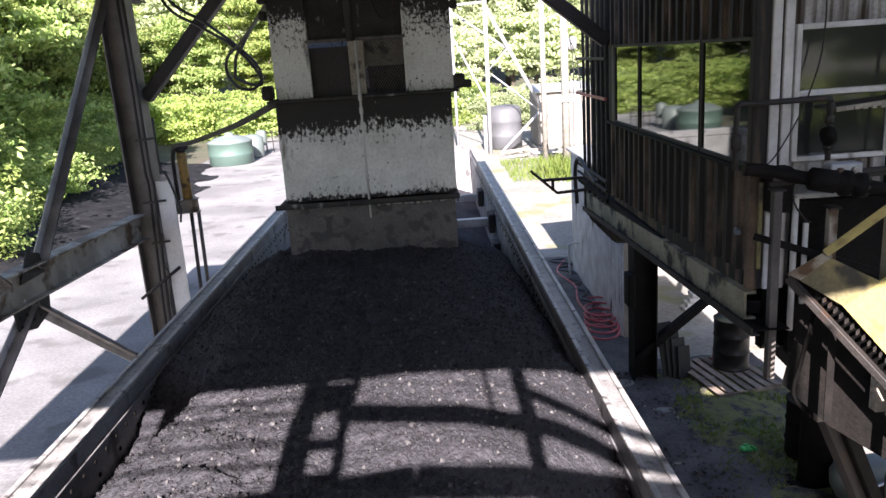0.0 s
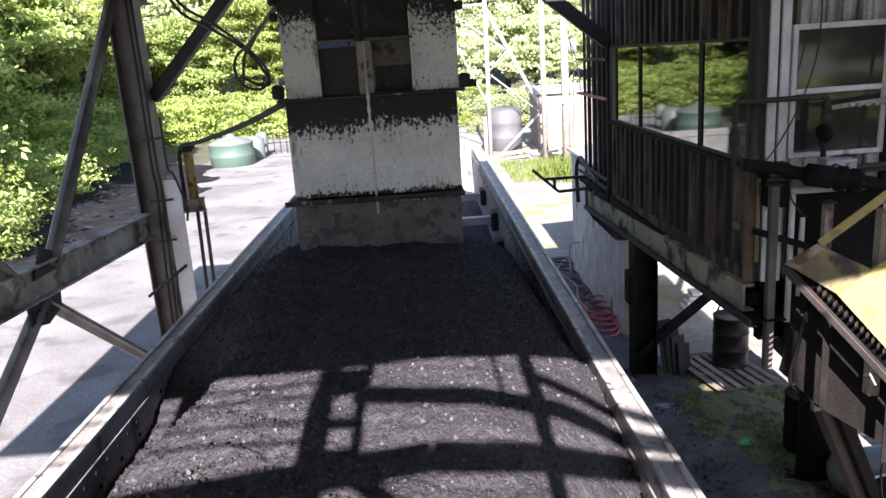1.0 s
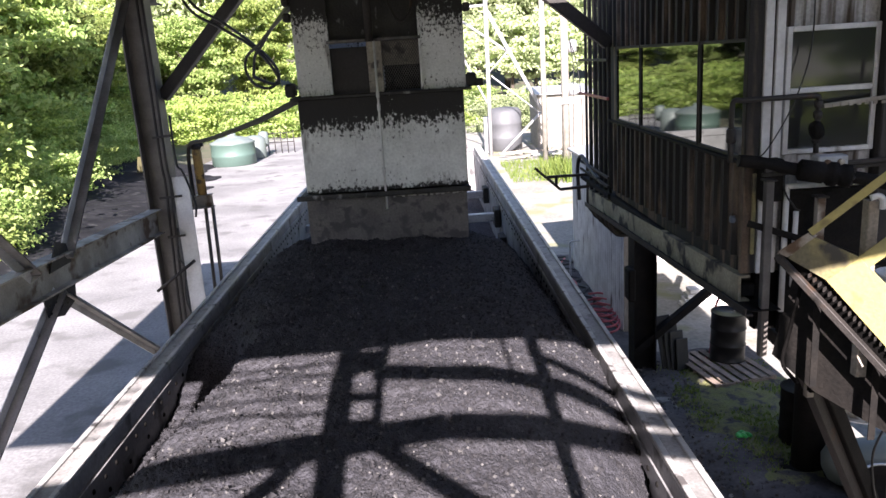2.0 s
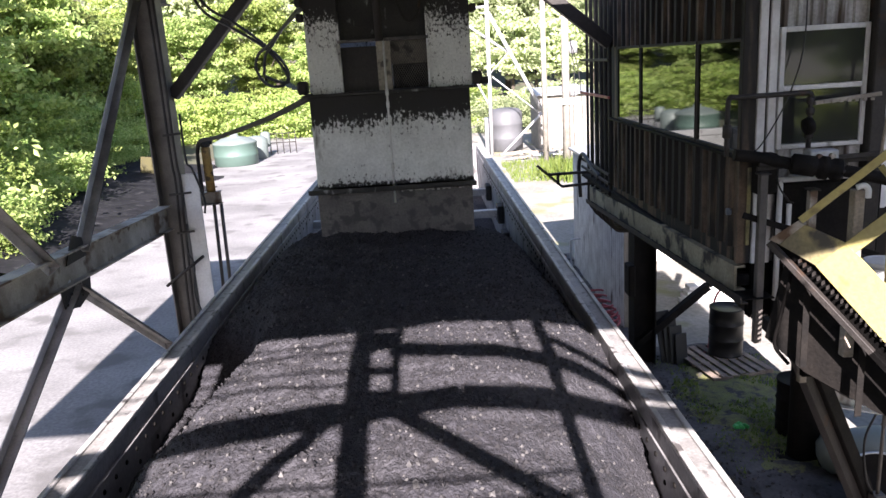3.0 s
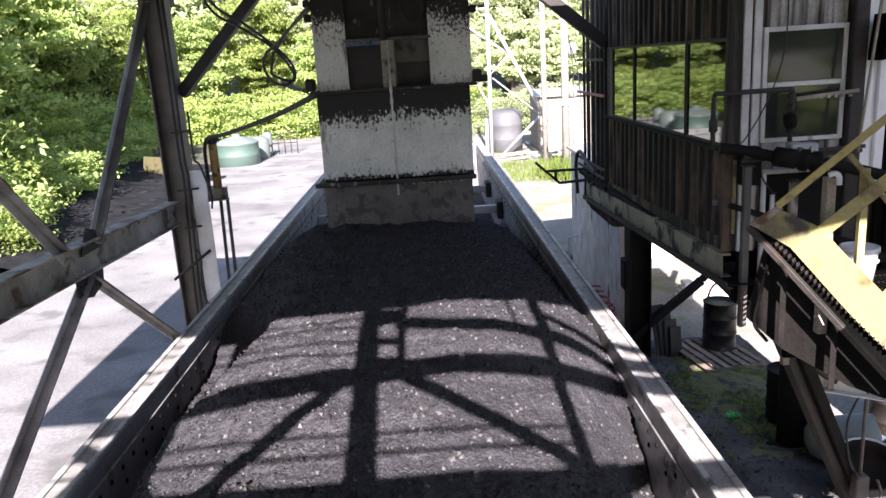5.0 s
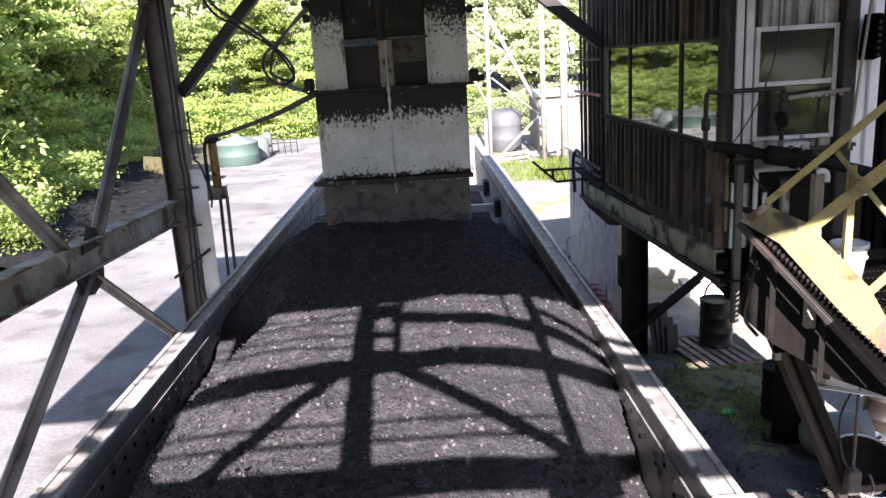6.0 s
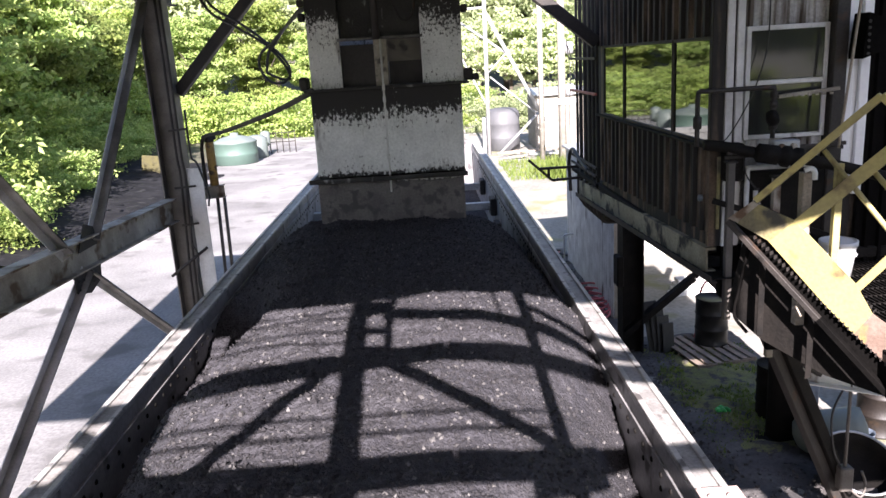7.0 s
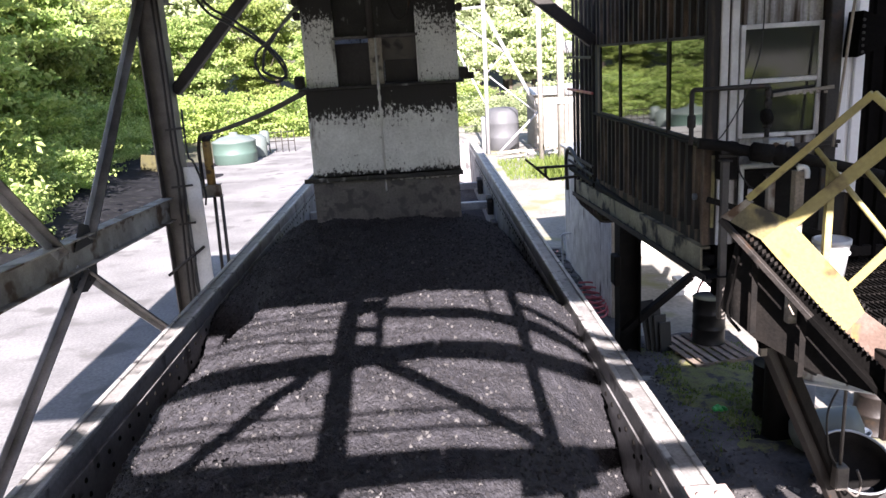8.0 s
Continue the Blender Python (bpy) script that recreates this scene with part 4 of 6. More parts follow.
box(bm, (BX - 0.022, BY - 0.035, 3.5), (BX + 0.09, BY + 0.02, 6.2), 0.006)
part("corner_trim", bm, "siding", booth)
bm = BM()
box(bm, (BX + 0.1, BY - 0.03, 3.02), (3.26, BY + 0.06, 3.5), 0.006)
# this second sheet is added to fill in the shade under the deck
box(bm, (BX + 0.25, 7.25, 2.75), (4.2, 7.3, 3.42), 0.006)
part("apron", bm, "pitch", booth, "black apron under the booth front, with a sheet for the shade under the deck")
for x in (2.345, 2.43):
    bm = BM()
    box(bm, (x, BY - 0.05, 3.5), (x + 0.065, BY - 0.022, 6.2), 0.005)
    part("trim_board", bm, "white_dirty", booth, "white trim board")
# front window
bm = BM()
for a, b in (((2.51, 4.43), (2.55, 5.37)), ((3.17, 4.43), (3.21, 5.37)), ((2.55, 5.33), (3.17, 5.37)), ((2.55, 4.43), (3.17, 4.465)), ((2.55, 4.885), (3.17, 4.925))):
    box(bm, (a[0], BY - 0.05, a[1]), (b[0], BY + 0.02, b[1]), 0.005)
fw = part("sash_frame", bm, "white_dirty", booth, "white sash window frame")
for a, b, d in ((4.47, 4.88, 0), (4.93, 5.33, -0.01)):
    bm = BM()
    box(bm, (2.55, BY - 0.03 + d, a), (3.17, BY - 0.024 + d, b))
    part("pane", bm, "pane_dark", fw, "dusty dark pane")
bm = BM()
box(bm, (3.215, BY - 0.12, 2.6), (3.335, BY + 0.1, 6.2), 0.01)
part("corner_post", bm, "iron", booth, "dark rusty corner post")
bm = BM()
box(bm, (3.34, BY - 0.02, 3.9), (3.56, BY + 0.06, 6.2), 0.006)
for x in (3.345, 3.48):
    box(bm, (x, BY - 0.06, 3.9), (x + 0.085, BY - 0.022, 6.2), 0.008)
part("side_panel", bm, "panel", booth, "white metal wall panel")
for x, y in ((3.28, 14.25),):
    bm = BM()
    ibeam(bm, (x, y, GZ), (x, y, 3.1), 0.38, 0.36, 0.02, (1, 0, 0))
    part("column", bm, "black", booth, "black steel support column")

# ---- overhead cover and the braced end frame behind the camera ----
RY = 0.75
ROOF = 3.43 + (6.77 - RY) * math.tan(radians(SUN_UP))
bm = BM()
box(bm, (-7.25, RY, ROOF), (-2.0, 11.5, ROOF + 0.12), 0.01)
box(bm, (-2.0, RY, ROOF), (1.3, 10.0, ROOF + 0.12), 0.01)
box(bm, (1.3, 1.2, ROOF), (3.8, 10.0, ROOF + 0.12), 0.01)
# unseen strip added to keep the post top and knee brace in shade
box(bm, (-5.65, 11.5, ROOF), (-2.0, 15.4, ROOF + 0.12), 0.01)
tagged(part("roof", bm, "roof"), "flat sheet-metal roof over the loading track, one strip added to shade a post", "roof", kind="structure")
endf = thing("end_frame", "braced steel end frame of the loading shed", "steel frame")


EY = RY + 0.1
DRIFT = (math.tan(radians(SUN_SIDE)) + 0.0052) / math.tan(radians(SUN_UP))


def on_end(x, z):
    """A place on the end frame."""
    return (x + DRIFT * (z - 3.72), EY, z)


for x, w, z0 in ((-2.7, 0.06, 5.25), (1.8, 0.06, 5.25), (-4.58, 0.3, GZ), (3.6, 0.3, GZ)):
    bm = BM()
    ibeam(bm, (x, EY, z0), (x, EY, ROOF), 0.14, w, 0.014, (0, 1, 0))
    part("end_post", bm, "iron", endf)
# a broad column at the car's side; the two middle posts lean a little, with a narrow one beside the first
for xa, za, xb, zb, w in ((-1.72, ROOF, -2.0, 5.25, 0.4), (-0.745, ROOF, -0.6, 5.25, 0.125), (0.315, ROOF, 0.3, 5.25, 0.085), (-0.53, ROOF, -0.518, 6.3, 0.05), (0.13, ROOF, 0.15, 6.56, 0.022)):
    bm = BM()
    bar(bm, on_end(xa, za), on_end(xb, zb), w, 0.06, (1, 0, 0))
    part("end_post", bm, "iron", endf)
bm = BM()
ibeam(bm, (-4.7, EY, 5.2), (3.75, EY, 5.2), 0.2, 0.16, 0.014)
part("end_beam", bm, "iron", endf)
# girts: the upper one sags to the side, the main one arches slightly
for pts, h in ((((-0.56, 6.63), (0.02, 6.575), (0.42, 6.48), (0.8, 6.28), (1.8, 5.98)), 0.085), (((-2.7, 6.0), (-1.1, 6.17), (-0.2, 6.275), (0.25, 6.23), (0.82, 6.11), (1.8, 5.9)), 0.122),
               (((-2.7, 5.56), (-0.8, 5.575), (-0.2, 5.592), (0.3, 5.55), (1.8, 5.56)), 0.12)):
    for (xa, za), (xb, zb) in zip(pts, pts[1:]):
        bm = BM()
        bar(bm, on_end(xa, za), on_end(xb, zb), h, 0.06)
        part("girt", bm, "iron", endf)
for xa, xb, z in ((-2.7, 0.3, 5.86), (-2.7, 0.3, 5.765), (-2.7, -0.7, 6.76), (-2.7, -0.7, 6.66), (-2.7, -0.7, 6.5), (-2.7, -0.7, 6.4)):
    bm = BM()
    tube(bm, [on_end(xa, z - 0.03), on_end((xa + xb) / 2, z), on_end(xb, z - 0.01)], 0.009, 6)
    part("cable", bm, "rubber", endf)
for xa, za, xb, zb, w in ((-0.5, 6.2, 0.29, 5.62, 0.055), (-0.78, 6.2, -1.34, 5.53, 0.065), (-2.6, 6.1, -1.4, 5.53, 0.065), (0.34, 6.7, 1.1, 6.3, 0.03)):
    bm = BM()
    bar(bm, on_end(xa, za), on_end(xb, zb), w, 0.06, (0, 1, 0))
    part("end_brace", bm, "iron", endf)
for xa, xb, za, zb in ((-0.7, -0.54, 6.64, 6.84), (-0.7, -0.54, 6.44, 6.5), (-0.7, -0.54, 6.2, 6.34), (0.09, 0.5, 5.42, 5.64), (0.7, 1.5, 5.53, 5.6)):
    bm = BM()
    o = DRIFT * ((za + zb) / 2 - 3.72)
    box(bm, (xa + o, EY - 0.01, za), (xb + o, EY + 0.01, zb), 0.004)
    part("gusset", bm, "iron", endf)

# ---- woods ----
def crown_mesh(name, seed, count, size, material, spread=(2.6, 2.6, 3.2)):
    """A crown of many small folded leaves gathered in clumps, uneven outline with gaps."""
    r = random.Random(seed)
    vs, fs = [], []
    clumps = []
    for k in range(64):
        d = Vector((r.gauss(0, 1), r.gauss(0, 1), r.gauss(0, 1))).normalized() * (0.35 + 0.65 * r.random() ** 0.5)
        clumps.append((Vector((d.x * spread[0], d.y * spread[1], d.z * spread[2])), r.uniform(0.4, 1.0) * spread[0] / 2.6))
    for n in range(count):
        c, cr = clumps[r.randrange(len(clumps))]
        p = c + Vector((r.gauss(0, 1), r.gauss(0, 1), r.gauss(0, 0.3))) * cr * 0.56
        s = size * r.uniform(0.6, 1.4)
        q = Euler((r.uniform(-1.5, 1.5), r.uniform(-1.1, 1.1), r.uniform(0, 6.3))).to_matrix()
        b = len(vs)
        for v in ((-0.5, 0, 0), (0, -0.28, 0.06), (0.55, 0, -0.08), (0, 0.28, 0.06)):
            vs.append(p + q @ (Vector(v) * s))
        fs += [(b, b + 1, b + 2), (b, b + 2, b + 3)]
    m = bpy.data.meshes.new(name)
    m.from_pydata([tuple(v) for v in vs], [], fs)
    m.materials.append(M[material])
    return m


# crowns for far trees, paled to stand in for haze
HAZED = [crown_mesh("crown", 51 + k, 6000, 0.36, "leaf_hazed") for k in range(2)]
CROWNS = [crown_mesh("crown", 11 + k, 16000, 0.245, "leaf" if k % 3 else "leaf_dark") for k in range(4)]
SHRUBS = [crown_mesh("foliage", 31 + k, 4300, 0.13, "leaf_shrub" if k else "leaf_dark", (1.5, 1.5, 1.2)) for k in range(2)]


def trunk_mesh(seed):
    r = random.Random(seed)
    bm = BM()
    rod(bm, (0, 0, -0.3), (r.uniform(-0.2, 0.2), r.uniform(-0.2, 0.2), 5.5), 0.2, 10, 0.12)
    for k in range(7):
        a = r.uniform(0, 6.3)
        z = r.uniform(2.6, 5.4)
        rod(bm, (0, 0, z), (math.cos(a) * 2.0, math.sin(a) * 2.0, z + r.uniform(1.0, 2.4)), 0.07, 6, 0.02)
    m = bpy.data.meshes.new("trunk")
    bm.to_mesh(m)
    bm.free()
    m.materials.append(M["bark"])
    return m


TRUNKS = [trunk_mesh(k) for k in range(3)]
rw = random.Random(21)


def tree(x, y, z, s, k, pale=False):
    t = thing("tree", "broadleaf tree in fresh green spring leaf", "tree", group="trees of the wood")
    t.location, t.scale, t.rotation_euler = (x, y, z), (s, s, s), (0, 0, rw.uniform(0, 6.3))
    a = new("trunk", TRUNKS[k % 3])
    b = new("crown", HAZED[k % 2] if pale else CROWNS[k % 4])
    a.parent = b.parent = t
    b.location = (0, 0, 6.2)
    return t


HAZED_SHRUB = crown_mesh("foliage", 41, 4300, 0.15, "leaf_hazed", (1.5, 1.5, 1.2))


def shrub(x, y, z, s, k, pale=False):
    t = thing("shrub", "leafy green undergrowth at the wood's edge", "shrub", group="shrubs of the bank")
    t.location, t.scale, t.rotation_euler = (x, y, z), (s, s, s * 0.9), (0, 0, rw.uniform(0, 6.3))
    b = new("foliage", HAZED_SHRUB if pale else SHRUBS[k % 2])
    b.parent = t
    b.location = (0, 0, 0.7)
    return t


k = 0
for y in range(24, 84, 4):
    for row in range(2):
        edge = -15.5 - max(0, y - 22) * 0.24
        x = edge - 1.2 - row * 4.6 + rw.uniform(-1.2, 1.2)
        yy = y + rw.uniform(-1.5, 1.5)
        tree(x, yy, bank(x, yy) + GZ - rw.uniform(0, 1.6), rw.uniform(0.95, 1.35), k)
        k += 1
for i in range(46):
    y = 20 + i * 1.25
    x = -13.4 - max(0, y - 22) * 0.235 + rw.uniform(-1.6, 0.3)
    shrub(x, y, bank(x, y) + GZ, rw.uniform(0.7, 1.4), i)
# woods across the end of the yard and on the hill, haze in leaf colour
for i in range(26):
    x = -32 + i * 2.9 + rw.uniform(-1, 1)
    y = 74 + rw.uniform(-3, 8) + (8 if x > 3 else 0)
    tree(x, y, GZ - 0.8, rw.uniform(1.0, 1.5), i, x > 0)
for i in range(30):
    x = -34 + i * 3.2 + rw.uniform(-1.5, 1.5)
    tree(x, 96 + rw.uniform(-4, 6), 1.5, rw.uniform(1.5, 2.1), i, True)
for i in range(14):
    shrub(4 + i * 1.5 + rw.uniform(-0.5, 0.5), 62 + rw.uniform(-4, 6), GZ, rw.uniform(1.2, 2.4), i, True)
for i in range(28):
    y = 24 + i * 2.0
    x = -16.2 - max(0, y - 22) * 0.235 + rw.uniform(-1.4, 0.8)
    shrub(x, y, bank(x, y) + GZ + 0.3, rw.uniform(1.4, 2.3), i)
for i in range(15):
    shrub(-27 + i * 2.2, 66 + rw.uniform(-2, 3), GZ, rw.uniform(1.6, 2.6), i)
# unseen woods added behind the camera and across the yard, to cut low skylight
# light crowns for these added trees, which also darken the pane reflections
LIGHT = [crown_mesh("crown", 71 + k, 6000, 0.36, "leaf") for k in range(2)]
for i in range(26):
    if i < 14:
        x, y = -26 + i * 4.2 + rw.uniform(-1, 1), -30 + rw.uniform(-3, 3)
    else:
        x, y = 24 + rw.uniform(-2, 2), -16 + (i - 14) * 5.5
    t_ = tree(x, y, GZ - 0.6, rw.uniform(1.2, 1.6), i)
    t_.children[1].data = LIGHT[i % 2]

# ---- fittings on the portal frame ----
bm = BM()
box(bm, (-4.32, 14.36, 0.4), (-4.06, 14.385, 3.72), 0.004)
part("cover_plate", bm, "white", frame_l, "white painted cover plate on the post")
bm = BM()
ibeam(bm, (-4.38, 14.75, 3.22), (-3.82, 14.75, 3.24), 0.22, 0.16, 0.014)
part("stub_beam", bm, "grey", frame_l)
for x in (-4.36, -4.44):
    bm = BM()
    tube(bm, [(x, 14.36, 6.5), (x, 14.36, 5.2), (x, 14.34, 3.95), (x + 0.02, 14.33, 3.6), (x - 0.02, 14.33, 2.6), (x - 0.06, 14.33, 1.6), (x - 0.06, 14.33, 0.6)], 0.022, 8)
    part("conduit", bm, "iron", frame_l)
bm = BM()
tube(bm, [(-4.2, 14.34, 4.7), (-4.2, 14.34, 3.95), (-4.12, 14.34, 3.8), (-4.0, 14.36, 3.3), (-4.02, 14.36, 3.05)], 0.018, 8)
part("conduit", bm, "rubber", frame_l)
bm = BM()
tube(bm, [(-4.33, 14.32, 2.9), (-4.38, 14.3, 2.45), (-4.3, 14.3, 2.2), (-4.36, 14.3, 1.7), (-4.28, 14.3, 1.35)], 0.014, 6)
part("loose_cable", bm, "rubber", frame_l)
for z, w in ((4.37, 0.24), (3.4, 0.3), (2.75, 0.24)):
    bm = BM()
    bar(bm, (-4.36 - w * 0.6, 14.31, z), (-4.36 + w * 0.6, 14.31, z + 0.02), 0.035, 0.025)
    part("conduit_clamp", bm, "iron", frame_l)
bm = BM()
rod(bm, (-4.8, 14.28, 1.86), (-4.12, 14.28, 2.34), 0.025)
part("step_rod", bm, "iron", frame_l)
for k in range(8):
    bm = BM()
    lathe(bm, [(0.022, 0), (0.02, 0.012), (0.004, 0.016)], n=6, m=Matrix.Translation((FX - 0.045, 10.55 + 0.14 * (k % 4), 2.74 + 0.1 * (k // 4))) @ Matrix.Rotation(radians(90), 4, "Y"))
    part("bolt", bm, "iron", frame_l)

guard = thing("guard_post", "ochre painted steel post with pipe fitting", "post")
bm = BM()
lathe(bm, [(0.075, 0), (0.075, 0.74), (0.06, 0.76)], (-3.98, 14.75, 3.35), 16)
part("post_tube", bm, "orange", guard)
bm = BM()
lathe(bm, [(0.05, 0), (0.085, 0.02), (0.085, 0.08), (0.05, 0.1), (0.05, 0.14)], (-3.98, 14.75, 4.1), 12)
rod(bm, (-4.1, 14.75, 4.18), (-3.86, 14.75, 4.18), 0.035)
part("pipe_fitting", bm, "iron", guard)
for dx in (-0.02, 0.1):
    bm = BM()
    rod(bm, (-3.95 + dx, 14.78, 3.13), (-4.05 + dx * 1.2, 14.9, 0.2), 0.03)
    part("leg", bm, "post", guard)
bm = BM()
tube(bm, [(-4.12, 14.72, 3.3), (-4.12, 14.72, 3.8), (-4.1, 14.7, 4.06), (-3.95, 14.45, 4.24), (-3.4, 13.5, 4.36), (-2.2, 11.3, 4.71), (-1.4, 9.75, 5.0)], 0.032, 8)
tagged(part("feed_pipe", bm, "iron"), "dark pipe curving from the post up to the chute", "pipe")
for k in range(2):
    bm = BM()
    o = 0.05 * k
    pts = [(-3.4, 12.6, 6.75), (-2.98 - o, 12.1, 6.16 - o), (-2.6 - o, 12, 5.9 - o), (-2.26 - o, 12, 5.62), (-2.04 - o, 12, 5.38), (-1.99, 12.02, 5.2 - o), (-2.1, 12, 5.08 + o),
           (-2.28, 11.98, 5.12 + 2 * o), (-2.38 + 2 * o, 11.96, 5.3), (-2.34 + 2 * o, 11.94, 5.48), (-2.16 + o, 11.8, 5.6), (-1.86, 11.2, 5.76), (-1.45, 10.2, 5.9 + o)]
    tube(bm, pts, 0.019, 7)
    tagged(part("cable", bm, "hose"), "looped black cable hanging beside the chute", "cable", group="cables by the chute")

# ---- fittings on the control booth ----
for k, y in enumerate((12.22, 12.31, 12.46, 12.58, 12.71, 12.86, 13.01, 13.18, 13.36, 13.74)):
    bm = BM()
    r = 0.022 if k % 2 else 0.03
    x = BX + 0.02 * (k % 2)
    tube(bm, [(x, y, 6.8), (x, y, 5.0), (x, y, 3.3), (x, y, 2.98), (x + 0.06, y, 2.84), (x + 0.2, y, 2.8), (x + 0.7, y, 2.82)], r, 8)
    tagged(part("conduit_run", bm, "iron"), "dark conduit rising past the booth and turning beneath it", "conduit", group="conduits by the booth")
for z, mt in ((3.62, "iron"), (3.5, "iron"), (4.66, "red"), (5.15, "iron")):
    bm = BM()
    bar(bm, (BX - 0.05, 12.1, z), (BX - 0.05, 13.9, z), 0.035, 0.03)
    part("conduit_strap", bm, mt, booth)
bm = BM()
bar(bm, (1.3, 12.05, 6.1), (2.2, 12.05, 5.36), 0.16, 0.16, (0, 1, 0))
part("knee_brace", bm, "iron", booth, "dark knee brace")
bracket = thing("arm_bracket", "dark bent steel bracket arm beside the booth", "bracket")
for a, b in (((1.42, 13.5, 3.61), (1.8, 13.5, 3.26)), ((1.8, 13.5, 3.26), (2.25, 13.5, 3.28)), ((1.6, 13.5, 3.46), (2.25, 13.5, 3.46)), ((1.74, 13.5, 3.46), (1.74, 13.5, 3.3))):
    bm = BM()
    bar(bm, a, b, 0.05, 0.04, (0, 1, 0))
    part("arm", bm, "iron", bracket)
bm = BM()
box(bm, (BX - 0.06, 12.1, 3.34), (BX + 1.2, 13.9, 3.40), 0.006)
part("landing", bm, "black", booth, "black far landing of the booth")
bm = BM()
tube(bm, [(BX - 0.08, 13.9, 3.0), (BX - 0.1, 13.9, 3.5), (BX - 0.08, 13.7, 3.72), (BX - 0.06, 13.2, 3.6), (BX - 0.04, 12.7, 3.5)], 0.03, 8)
part("loose_conduit", bm, "rubber", booth)
bm = BM()
for k in range(20):
    y = 7.65 + k * 0.28
    z = 3.265 - 0.043 * (y - 7.6)
    box(bm, (BX - 0.06, y, z), (BX + 0.2, y + 0.265, z + 0.012), 0.003)
part("walk_grating", bm, "black", booth, "black grating under the floor channel")
bm = BM()
angle(bm, (BX - 0.1, 7.6, 3.25), (BX - 0.1, 13.4, 3.0), 0.06, 0.06)
part("edge_angle", bm, "iron", booth)
bm = BM()
box(bm, (BX + 0.042, BY - 0.06, 3.66), (BX + 0.07, BY - 0.037, 4.3), 0.004)
part("corner_strip", bm, "yellow_dirty", booth, "rusty yellow corner strip")
bm = BM()
box(bm, (BX + 0.06, BY - 0.2, 4.1), (BX + 0.22, BY - 0.06, 4.42), 0.015)
part("junction_box", bm, "black", booth)
bm = BM()
lathe(bm, [(0.03, 0), (0.03, 0.03), (0.012, 0.035)], m=Matrix.Translation((BX - 0.05, 7.98, 3.93)) @ Matrix.Rotation(radians(-90), 4, "Y"), n=12)
part("blue_cap", bm, "blue", booth, "small blue pipe cap")

gas = thing("gas_pipe_run", "dark grey gas pipe with valve and regulator across the window", "pipe")
bm = BM()
tube(bm, [(2.06, 7.75, 4.42), (2.06, 7.75, 4.8), (2.08, 7.75, 4.87), (2.16, 7.75, 4.87), (2.64, 7.75, 4.87), (2.7, 7.75, 4.85), (2.7, 7.75, 4.78), (2.7, 7.75, 4.45)], 0.02, 8, 5)
part("pipe", bm, "iron", gas)
for z, r in ((4.52, 0.035), (4.78, 0.03), (4.7, 0.032)):
    bm = BM()
    lathe(bm, [(0.02, 0), (r, 0.01), (r, 0.05), (0.02, 0.06)], (2.7, 7.75, z), 10)
    part("coupling", bm, "iron", gas)
bm = BM()
lathe(bm, [(0.03, -0.03), (0.06, -0.03), (0.07, 0.0), (0.06, 0.03), (0.03, 0.03)], m=Matrix.Translation((2.68, 7.72, 4.62)) @ Matrix.Rotation(radians(80), 4, "Y"), n=16)
part("regulator", bm, "black", gas)
bm = BM()
lathe(bm, [(0.02, 0), (0.036, 0.01), (0.036, 0.1), (0.02, 0.11)], (2.06, 7.75, 4.56), 10)
part("coupling", bm, "iron", gas)
bm = BM()
bar(bm, (2.74, 7.76, 4.79), (3.25, 7.76, 4.83), 0.03, 0.03)
for k in range(7):
    box(bm, (2.8 + k * 0.06, 7.735, 4.785), (2.83 + k * 0.06, 7.745, 4.805))
part("slotted_strut", bm, "grey", gas)
bm = BM()
box(bm, (2.66, 7.62, 4.34), (2.88, 7.74, 4.44), 0.01)
gb = part("switch_box", bm, "galv", gas, "small galvanised switch box with two knobs")
for x in (2.72, 2.82):
    bm = BM()
    lathe(bm, [(0.026, 0), (0.026, 0.02), (0.01, 0.025)], m=Matrix.Translation((x, 7.62, 4.39)) @ Matrix.Rotation(radians(90), 4, "X"), n=12)
    part("knob", bm, "grey", gb)
for y, z in ((7.7, 4.35), (7.74, 4.31)):
    bm = BM()
    bar(bm, (2.3, y, z), (3.3, y, z + 0.03), 0.03, 0.03)
    part("strut", bm, "iron", gas)

duct = thing("black_pipe", "thick black pipe with a ribbed flange coupling", "pipe")
bm = BM()
tube(bm, [(2.12, 7.75, 4.43), (2.3, 7.72, 4.40), (2.6, 7.66, 4.33), (2.95, 7.55, 4.27), (3.5, 7.4, 4.12)], 0.047, 12)
part("pipe", bm, "black", duct)
bm = BM()
m_, _ = frame_of((2.52, 7.66, 4.35), (2.92, 7.55, 4.28))
lathe(bm, [(0.05, 0), (0.08, 0.02), (0.08, 0.18), (0.065, 0.19), (0.09, 0.22), (0.09, 0.27), (0.065, 0.28), (0.085, 0.31), (0.085, 0.36), (0.05, 0.38)], m=m_, n=18)
part("coupling", bm, "black", duct)
for k in range(8):
    bm = BM()
    a = k * math.pi / 4
    lathe(bm, [(0.012, 0), (0.012, 0.03)], m=m_ @ Matrix.Translation((0.07 * math.cos(a), 0.07 * math.sin(a), 0.35)), n=6)
    part("bolt", bm, "iron", duct)

bm = BM()
box(bm, (2.52, BY - 0.1, 3.0), (3.36, BY - 0.045, 4.16), 0.006)
panel = part("service_panel", bm, "black")
tagged(panel, "dark service panel with a white pipe frame on the booth wall", "panel")
for a, b, r in (((2.52, 7.8, 3.2), (2.52, 7.8, 4.2), 0.022), ((2.5, 7.8, 4.2), (3.3, 7.8, 4.2), 0.022), ((2.6, 7.8, 4.0), (2.6, 7.8, 3.4), 0.02)):
    bm = BM()
    rod(bm, a, b, r)
    part("frame_pipe", bm, "white", panel, "white pipe")
bm = BM()
